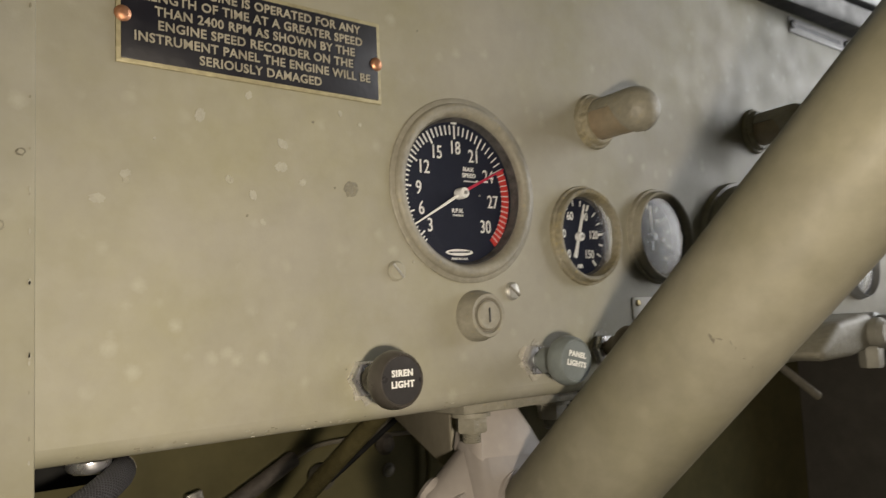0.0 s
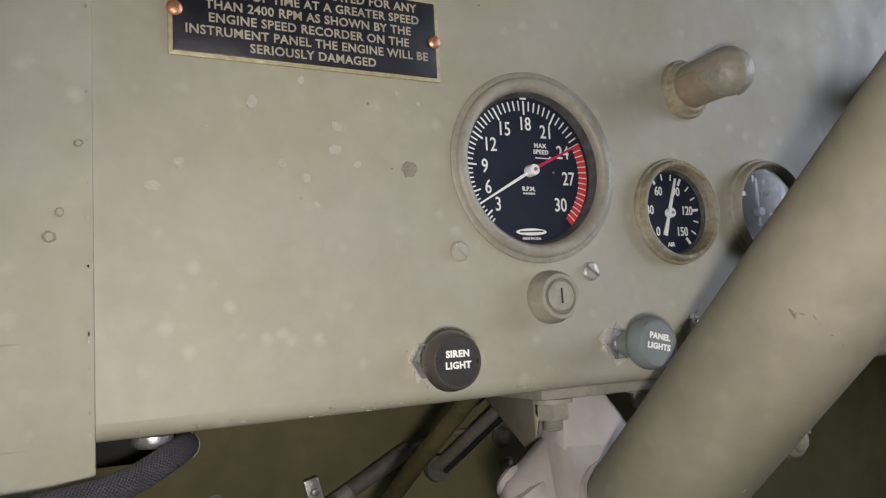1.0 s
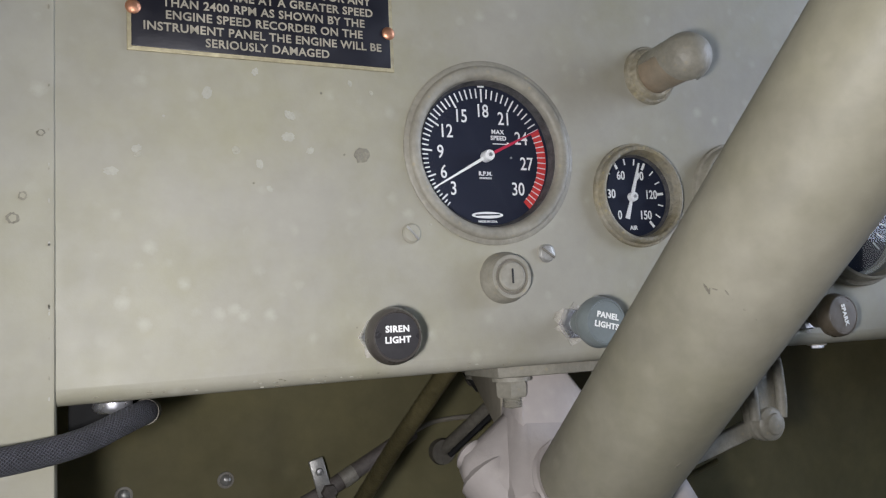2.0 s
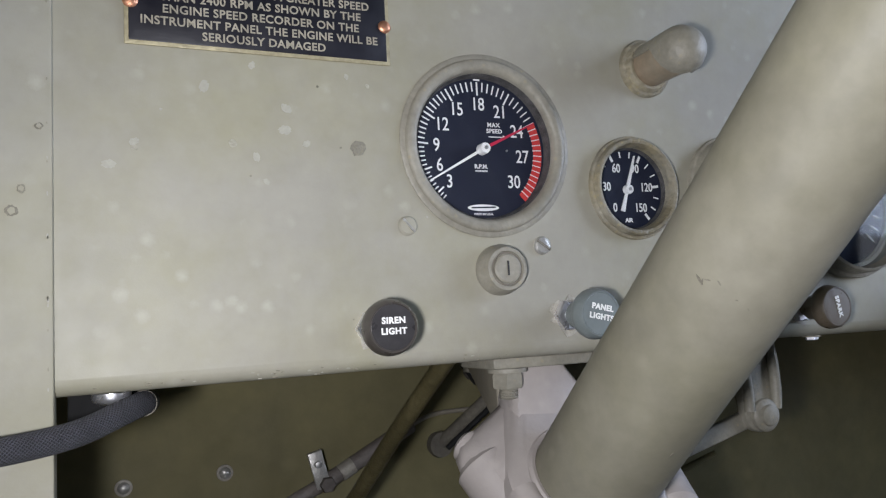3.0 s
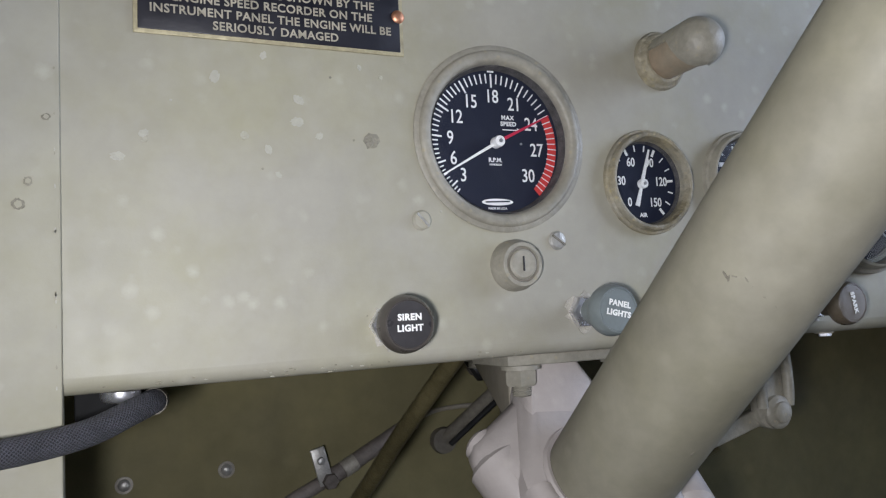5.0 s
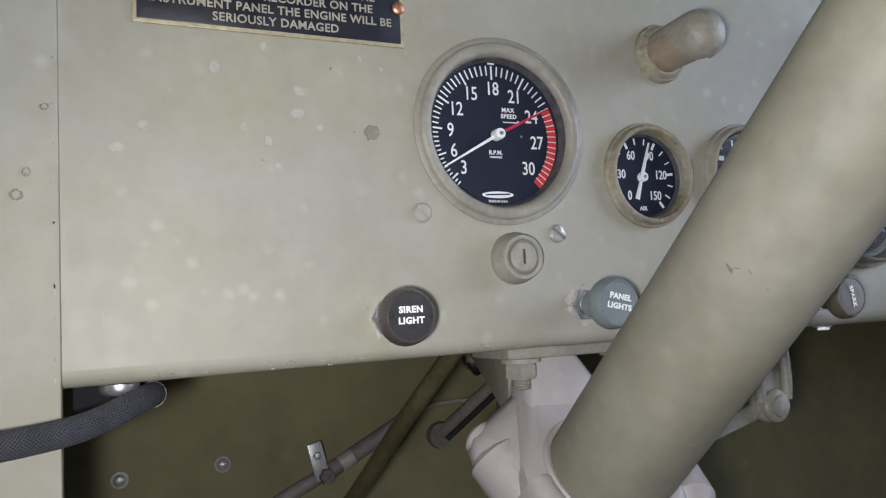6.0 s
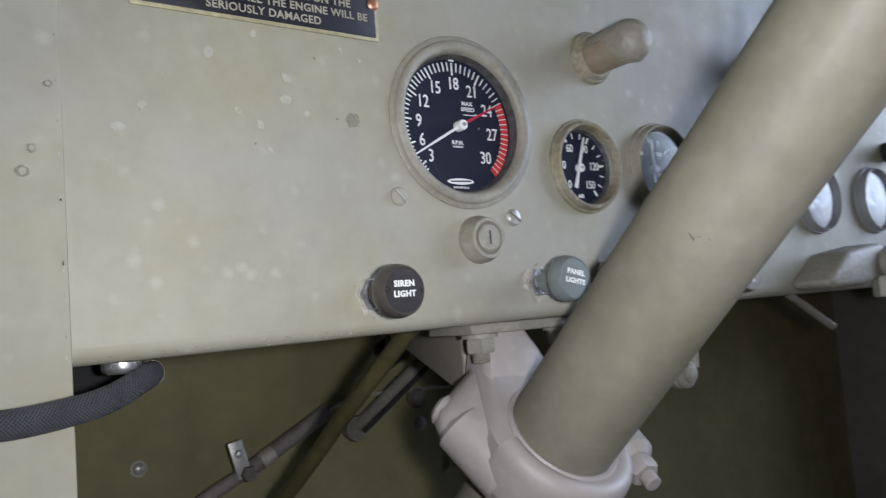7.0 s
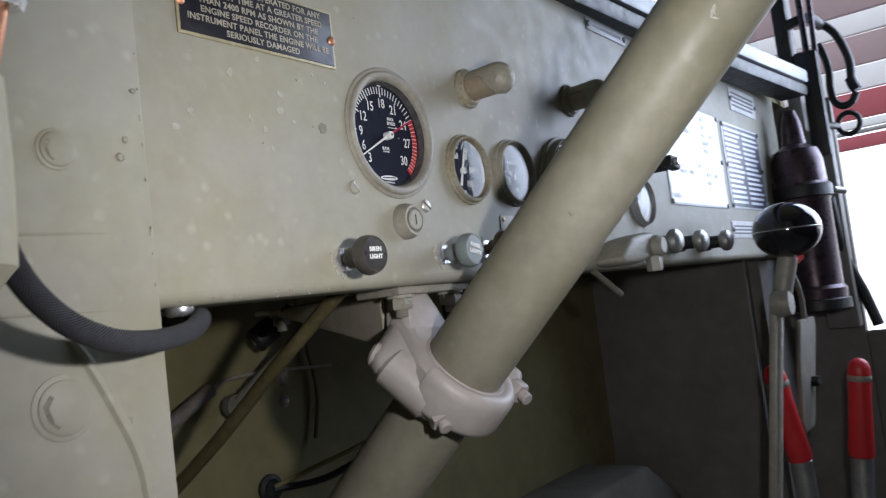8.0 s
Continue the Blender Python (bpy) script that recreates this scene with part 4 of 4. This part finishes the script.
for x, y, z in ((0.226, 0.012, 0.7035),):
    fb = thing("flange_bolt", pose(x, y, z), "painted bolt under the panel flange", "bolt", "flange bolts")
    part("head", hexnut((0, 0, 0), (0, 0, -0.0030), 0.0040), paint_ring if x < 0.2 else chrome, fb)
    part("washer", lathe([(0, 0.0), (0.0055, 0.0), (0.0055, -0.0010), (0, -0.0010)], 24, "z"), paint_ring, fb)
for pts, r in (([(0.225, 0.362, 0.72), (0.238, 0.362, 0.65), (0.245, 0.362, 0.60), (0.235, 0.362, 0.55)], 0.0028), ([(0.165, 0.36, 0.510), (0.20, 0.33, 0.525), (0.27, 0.29, 0.548), (0.36, 0.26, 0.585)], 0.0028), ([(0.165, 0.36, 0.507), (0.22, 0.32, 0.513), (0.30, 0.28, 0.55)], 0.004)):
    w = thing("wire", pose(0, 0, 0), "thin dark wire along the firewall", "wire", "footwell wires")
    part("lead", tube(pts, r, 8), paint_dark if r < 0.003 else rubber, w)
grom = thing("grommet", pose(0.165, 0.37, 0.508), "black rubber grommet in the firewall", "grommet")
part("ring", lathe([(0.016, 0.001), (0.016, -0.004), (0.011, -0.006), (0.008, -0.003), (0.0, -0.002)], 24), rubber, grom)
tray = thing("heater_duct", pose(0, 0, 0), "dark painted boxed duct on the footwell floor", "duct")
part("box", prism([(0.50, 0.0), (1.015, 0.0), (1.015, 0.29), (0.885, 0.372), (0.57, 0.372), (0.50, 0.33)], 0.24, 0.368, 0.010, 3), drab, tray)

# ---- paint damage ----
for k, (x, z, r, mm) in enumerate(((-0.0637, 0.8065, 0.0042, chip_dark), (-0.1212, 0.8068, 0.0020, chip_light), (-0.1617, 0.8035, 0.0017, chip_light), (-0.0579, 0.8371, 0.0014, chip_light))):
    rnd = random.Random(k + 5)
    ring = [((r * rnd.uniform(0.7, 1.15)) * math.cos(2 * math.pi * i / 14), (r * rnd.uniform(0.7, 1.15)) * math.sin(2 * math.pi * i / 14)) for i in range(14)]
    part("paint_chip", prism(ring, -0.00035, 0.0003, 0.0002, 1), mm, panel, "", pose(x, 0.0002, z))



def flake(x, y, z, r, k, material, parent, name="paint_flake", m=None, hollow=0.0):
    """An irregular patch of flaked paint in the plane of the panel."""
    rnd = random.Random(k)
    n = 22
    out = [(r * rnd.uniform(0.78, 1.18) * math.cos(2 * math.pi * i / n), r * rnd.uniform(0.78, 1.18) * math.sin(2 * math.pi * i / n)) for i in range(n)]
    return part(name, prism(out, -0.0003, 0.0002), material, parent, "", m or pose(x, y, z))


bare = mat("bare_primer", (0.37, 0.35, 0.30), 0.6, grain=0.25, scale=600, bump=0.4, fine=2500, spots=0.6, spot_color=(0.25, 0.2, 0.13))
flake(-0.0585, 0, 0.7203, 0.0090, 31, bare, panel)
flake(0.0450, 0, 0.7235, 0.0098, 32, bare, panel)
flake(0.1000, 0, 0.7265, 0.0100, 33, bare, panel)
flake(0.2045, 0, 0.7205, 0.0100, 34, bare, panel)
touch_up = mat("touched_up_paint", (0.372, 0.358, 0.302), 0.5, grain=0.12, scale=300, bump=0.3, fine=1500)
edge_grime = mat("edge_grime", (0.262, 0.246, 0.188), 0.6, grain=0.25, scale=400, bump=0.3)
BLISTERS = [(-0.098, 0.814, 0.0025), (-0.097, 0.824, 0.0023), (-0.111, 0.801, 0.0019), (-0.133, 0.832, 0.0024), (-0.088, 0.808, 0.0018), (-0.172, 0.796, 0.0024), (-0.107, 0.790, 0.0014), (-0.068, 0.841, 0.0013), (-0.112, 0.843, 0.0017), (-0.162, 0.806, 0.0019)]
for k, (x, z, r) in enumerate(BLISTERS):
    flake(x, 0.00012, z, r, 400 + k, touch_up, panel, "paint_blister", pose(x, 0.00012, z, 0, 37 * k, 0) @ Matrix.Diagonal((1.15, 1, 0.8, 1)))
for k, (x, z, r) in enumerate(((-0.2072, 0.7755, 0.0023), (-0.2038, 0.7845, 0.0017), (-0.1975, 0.8100, 0.0015), (-0.2150, 0.6500, 0.0018))):
    flake(x, -0.0035, z, r, 50 + k, chip_dark, pillar)
    flake(x, -0.00375, z, r * 0.62, 60 + k, paint, pillar)
for k in range(12):
    rnd = random.Random(900 + k)
    flake(rnd.uniform(-0.185, -0.02), 0, rnd.uniform(0.712, 0.985), rnd.uniform(0.0003, 0.0007), 200 + k, chip_dark if k % 3 else bare, panel, "paint_speck")
for k in range(34):  # worn paint along the rolled lower edge
    rnd = random.Random(1300 + k)
    x, a, r = rnd.uniform(-0.188, 0.020), rnd.uniform(20, 66), rnd.uniform(0.0002, 0.0006)
    y, z = 0.007 - 0.007 * math.cos(radians(a)), P_BOT + 0.007 - 0.007 * math.sin(radians(a)) - 0.0023 * min(1.0, (0.03 - x) / 0.221)
    flake(x, y, z, r, 500 + k, edge_grime if k % 3 else touch_up, panel, "edge_chip", pose(x, y, z, a, 0, 0) @ Matrix.Diagonal((rnd.uniform(1.0, 2.4), 1, 0.7, 1)))
for k in range(16):  # and down the seam beside the pillar
    rnd = random.Random(1500 + k)
    z, r = rnd.uniform(0.705, 0.90), rnd.uniform(0.0003, 0.0008)
    flake(P_L, -0.0035, z, r, 600 + k, edge_grime if k % 2 else touch_up, pillar, "seam_chip", pose(P_L - 0.0016, -0.0035, z) @ Matrix.Diagonal((0.6, 1, rnd.uniform(1.0, 2.2), 1)))


scratch = mat("scratch_dark", (0.165, 0.152, 0.118), 0.6, grain=0.3, scale=500, bump=0.3)


def on_column(p, r, k, material):
    """A chip lying on the round of the steering column nearest to p."""
    q = Vector(p) - AP
    out = (q - AX * q.dot(AX)).normalized()
    foot = AP + AX * q.dot(AX) + out * 0.0300
    m = COL.inverted() @ Matrix.Translation(foot) @ (-out).to_track_quat("Y", "Z").to_matrix().to_4x4() @ pose(0, 0, 0, 0, 20 + 47 * (k % 3), 0) @ Matrix.Diagonal((1.8, 1, 0.42, 1))
    flake(0, 0, 0, r, k, material, column, "paint_chip", m)


scuff_faint = mat("scuff_faint", (0.20, 0.186, 0.145), 0.6, grain=0.3, scale=500, bump=0.3)
scuffs = [((0.0312, -0.1160, 0.7342), 0.0011, scratch), ((0.0319, -0.1166, 0.7333), 0.0007, scratch), ((0.0330, -0.1185, 0.7340), 0.0006, scratch), ((0.0349, -0.1222, 0.7322), 0.0006, scratch)]
scuffs += [((0.0372 + 0.0021 * i, -0.1226 - 0.0004 * i, 0.7302 - 0.0020 * i), 0.0003 + 0.0002 * (i % 2), scuff_faint) for i in range(0, 6, 2)]
scuffs += [((0.0424, -0.2188, 0.8364), 0.0024, bare), ((0.0438, -0.2187, 0.8324), 0.0014, bare), ((0.0408, -0.2200, 0.8350), 0.0012, bare), ((0.0496, -0.0684, 0.6614), 0.0007, scratch)]
for k, (p, r, mm) in enumerate(scuffs):
    on_column(p, r, 70 + k, mm)
# added black plate: the shade of the gap behind the hose
shadow_box = thing("gap_shade_plate", pose(-0.171, 0.036, 0.694), "black plate standing in for the shaded gap behind the hose", "gland")
part("block", box(-0.0192, 0.013, 0.010, 0.016, -0.0075, 0.0093, 0.001), gap_shade, shadow_box)

# ---- fittings at the middle of the panel ----
starter = thing("cable_housing", pose(0.345, 0, 0.7225), "khaki cast cable housing with steel nut under the gauges", "housing")
part("casting", prism([(-0.052, -0.011), (-0.020, 0.010), (0.030, 0.016), (0.040, 0.010), (0.040, -0.010), (0.0, -0.016), (-0.045, -0.017)], -0.030, 0.002, 0.005, 3), paint_ring, starter)
part("boss", lathe([(0, -0.040), (0.008, -0.040), (0.0115, -0.036), (0.0115, -0.015), (0.013, 0.0)], 28, "y", (0.033, 0, 0.0)), lever_paint, starter, "worn grey boss")
part("nut", hexnut((0.030, -0.028, -0.010), (0.030, -0.028, -0.026), 0.0085), lever_paint, starter, "worn grey nut")
part("lever", rod((-0.040, 0.010, -0.018), (0.000, 0.000, -0.046), 0.0032, 14), dusty, starter)
for x in (0.4320, 0.5160, 0.6120):
    pk = thing("choke_knob", pose(x, 0, 0.7275), "steel pull knob on a stem at the panel edge", "knob", "steel pull knobs")
    part("stem", lathe([(0.0100, 0.001), (0.0100, -0.010), (0.0080, -0.012), (0.0080, -0.026)], 24), steel if x < 0.5 else rubber, pk)
    part("cap", lathe([(0, -0.025), (0.010, -0.025), (0.0130, -0.028), (0.0138, -0.0315), (0.0126, -0.036), (0.008, -0.0395), (0, -0.0405)], 32), steel, pk)
tap = thing("petcock", pose(0.462, 0, 0.8190), "black wing tap on the panel", "tap")
part("body", rod((0, 0.001, 0), (0, -0.024, 0), 0.0085, 20), rubber, tap)
part("wing", prism([(-0.014, -0.006), (-0.008, 0.008), (0.008, 0.008), (0.013, 0.001), (0.018, 0.004), (0.021, -0.004), (0.015, -0.009), (0.0, -0.006)], -0.034, -0.022, 0.003), rubber, tap)
part("stud", rod((0.000, -0.032, 0.000), (0.000, -0.039, 0.000), 0.005, 14), chrome, tap)

beam = thing("windshield_sill", pose(0, 0, 0), "grey painted windshield sill bar with dark rubber seal", "sill")
SILL = [(0.15, 0.000), (0.30, -0.004), (0.50, -0.012), (0.80, -0.035), (1.07, -0.058)]
for nm, z0, z1, off, mm in (("bar", 1.000, 1.024, 0.0, grey_frame), ("seal", 0.978, 0.9985, 0.004, rubber)):
    bm = bmesh.new()
    rows = [[bm.verts.new((x, y + off + dy, z)) for dy, z in ((-0.012, z0), (-0.014, z0 + 0.003), (-0.014, z1 - 0.004), (-0.010, z1), (0.030, z1), (0.030, z0))] for x, y in SILL]
    for a, b in zip(rows, rows[1:]):
        for i in range(6):
            bm.faces.new((a[i], a[(i + 1) % 6], b[(i + 1) % 6], b[i]))
    bm.faces.new(rows[0][::-1])
    bm.faces.new(rows[-1])
    bmesh.ops.recalc_face_normals(bm, faces=bm.faces)
    part(nm, bm, mm, beam)

# ---- things at the passenger side ----
lever = thing("gear_lever", pose(0.687, -0.066, 0.0), "steel lever with black oval knob on the cab floor", "lever")
part("knob", lathe([(0.0435 * math.sin(math.pi * k / 24), -0.0375 * math.cos(math.pi * k / 24)) for k in range(25)], 48, "z", (0.007, -0.021, 0.733)), ball_black, lever, "glossy black oval knob")
part("seam_ring", lathe([(0.0432, -0.0012), (0.0440, 0.0), (0.0432, 0.0012)], 40, "z", (0.007, -0.021, 0.733)), steel, lever)
part("neck", rod((0.006, -0.018, 0.698), (0.001, -0.002, 0.640), 0.0125, 20), lever_paint, lever)
part("joint", lathe([(0, -0.014), (0.016, -0.012), (0.019, 0.0), (0.016, 0.012), (0, 0.014)], 24, "y", (-0.004, -0.004, 0.637)), lever_paint, lever)
SLANT = Matrix.Translation((0, 0, 0.637)) @ pose(0, 0, 0, 8.5, 0, 0) @ Matrix.Translation((0, 0, -0.637))
part("shaft", prism([(-0.013, 0.0), (0.013, 0.0), (0.013, 0.635), (-0.013, 0.635)], 0.0, 0.010, 0.002), lever_paint, lever, m=SLANT)
part("rib", prism([(-0.005, 0.0), (0.005, 0.0), (0.005, 0.630), (-0.005, 0.630)], -0.004, 0.0, 0.001), lever_paint, lever, m=SLANT)
part("release_tab", rod((0.028, -0.014, 0.690), (0.045, -0.024, 0.700), 0.0085, 16, 0.003), red_grip, lever, "red release tab")

cutters = thing("bolt_cutter", pose(0, 0, 0), "bolt cutter with red grips standing in the footwell", "bolt cutter")
for a, b, c in (((0.755, -0.025, 0.545), (0.777, -0.039, 0.411), (0.800, -0.050, 0.02)), ((0.829, -0.124, 0.540), (0.830, -0.108, 0.405), (0.822, -0.070, 0.02))):
    a, b = Vector(a), Vector(b)
    turn = Matrix.Translation(a) @ (b - a).to_track_quat("Z", "Y").to_matrix().to_4x4()
    n = (b - a).length
    part("grip", lathe([(0, -0.004), (0.006, -0.0025), (0.0115, 0.002), (0.0145, 0.009), (0.0155, 0.018), (0.0150, n * 0.4), (0.0162, n * 0.75), (0.0175, n * 0.95), (0.0165, n), (0, n)], 32, "z"), red_grip, cutters, "red rubber grip", turn)
    part("band", lathe([(0.0153, 0.020), (0.0162, 0.022), (0.0162, 0.027), (0.0153, 0.029)], 32, "z"), rivet_grey, cutters, "", turn)
    part("handle", rod(b, c, 0.0150, 20), steel, cutters)
part("jaw", box(0.79, 0.835, -0.085, -0.035, 0.0, 0.05, 0.006), steel, cutters)

strap = thing("hanging_bar", pose(0, 0, 0), "dull grey tapered steel bar hanging beside the lever", "bar")
part("bar", prism([(0.880, 0.600), (0.970, 0.600), (0.972, 0.580), (0.927, 0.520), (0.880, 0.450), (0.868, 0.440), (0.815, 0.440), (0.808, 0.455), (0.838, 0.533)], -0.044, -0.036, 0.003), dusty, strap)
part("hanger", tube([(0.920, -0.040, 0.592), (0.920, -0.038, 0.650), (0.920, -0.020, 0.698), (0.920, 0.004, 0.7045)], 0.0045, 12), dusty, strap)
part("bolt", hexnut((0.893, -0.044, 0.505), (0.889, -0.056, 0.505), 0.0085), rubber, strap)
siren = thing("hand_lantern", pose(1.036, -0.040, 0.0), "bronze cylindrical lantern clamped at the door post", "lantern")
part("body", lathe([(0, 0.600), (0.030, 0.600), (0.046, 0.612), (0.048, 0.640), (0.043, 0.646), (0.043, 0.790), (0.046, 0.795), (0.046, 0.818), (0.043, 0.822), (0.042, 0.860), (0.036, 0.880), (0.020, 0.890), (0.016, 0.930), (0.010, 0.950), (0, 0.952)], 40, "z"), mauve_metal, siren)
part("clamp_band", lathe([(0.0465, 0.795), (0.0495, 0.797), (0.0495, 0.816), (0.0465, 0.818)], 40, "z"), rubber, siren)
part("clamp_bolt", rod((0.030, -0.045, 0.806), (0.048, -0.060, 0.802), 0.006, 14), steel, siren)
part("bracket", box(-0.030, 0.125, 0.030, 0.040, 0.780, 0.830, 0.003), rubber, siren)
part("foot_ring", lathe([(0.048, 0.604), (0.051, 0.606), (0.051, 0.622), (0.048, 0.624)], 40, "z"), rubber, siren)

latch = thing("door_hook_bracket", pose(0, 0, 0), "black iron hook bracket with a ring on the door post", "hook")
part("arm", prism([(1.086, 0.870), (1.108, 0.870), (1.108, 1.050), (1.086, 1.060)], -0.088, -0.058, 0.004), rubber, latch)
part("post", box(1.096, 1.114, -0.048, -0.022, 0.985, 1.40, 0.005), rubber, latch)
part("gusset", box(1.092, 1.112, -0.066, -0.049, 1.030, 1.062, 0.005), rubber, latch)
part("arch", tube([(1.104, -0.030, 1.085), (1.104, -0.040, 1.112), (1.108, -0.062, 1.122), (1.125, -0.080, 1.125), (1.168, -0.088, 1.119)], 0.0095, 14), rubber, latch)
part("rod", rod((1.100, -0.071, 1.40), (1.100, -0.071, 1.030), 0.0058, 14), mauve_metal, latch)
part("rod", rod((1.100, -0.094, 1.40), (1.100, -0.084, 1.025), 0.0048, 14), mauve_metal, latch)
part("hook", tube([(1.168, -0.080, 1.123), (1.170, -0.094, 1.117), (1.170, -0.109, 1.098), (1.170, -0.120, 1.069), (1.170, -0.126, 1.037), (1.170, -0.124, 1.004)], 0.0075, 12), rubber, latch)
part("hook_tip", tube([(1.170, -0.123, 1.010), (1.170, -0.126, 0.996), (1.170, -0.131, 0.986)], 0.0098, 12), rubber, latch)
part("crook", tube([(1.166, -0.080, 1.085), (1.169, -0.087, 1.058), (1.170, -0.090, 1.030), (1.170, -0.088, 1.000), (1.170, -0.091, 0.976), (1.170, -0.103, 0.963), (1.170, -0.119, 0.966), (1.170, -0.129, 0.982)], 0.0068, 12), rubber, latch)
part("ring", tube([(1.170 + 0.002 * math.cos(t), -0.109 + 0.0185 * math.cos(t), 0.929 + 0.0195 * math.sin(t)) for t in [2 * math.pi * k / 12 for k in range(13)]], 0.0048, 10, 4), rubber, latch)
part("tang", rod((1.100, -0.073, 0.926), (1.170, -0.090, 0.928), 0.0065, 12), rubber, latch)
hose2 = thing("door_check_strap", pose(0, 0, 0), "black rubber check strap at the doorway", "strap")
part("strap", tube([(1.150, -0.060, 0.80), (1.175, -0.064, 0.70), (1.195, -0.085, 0.62), (1.199, -0.100, 0.56)], 0.010, 12), rubber, hose2)
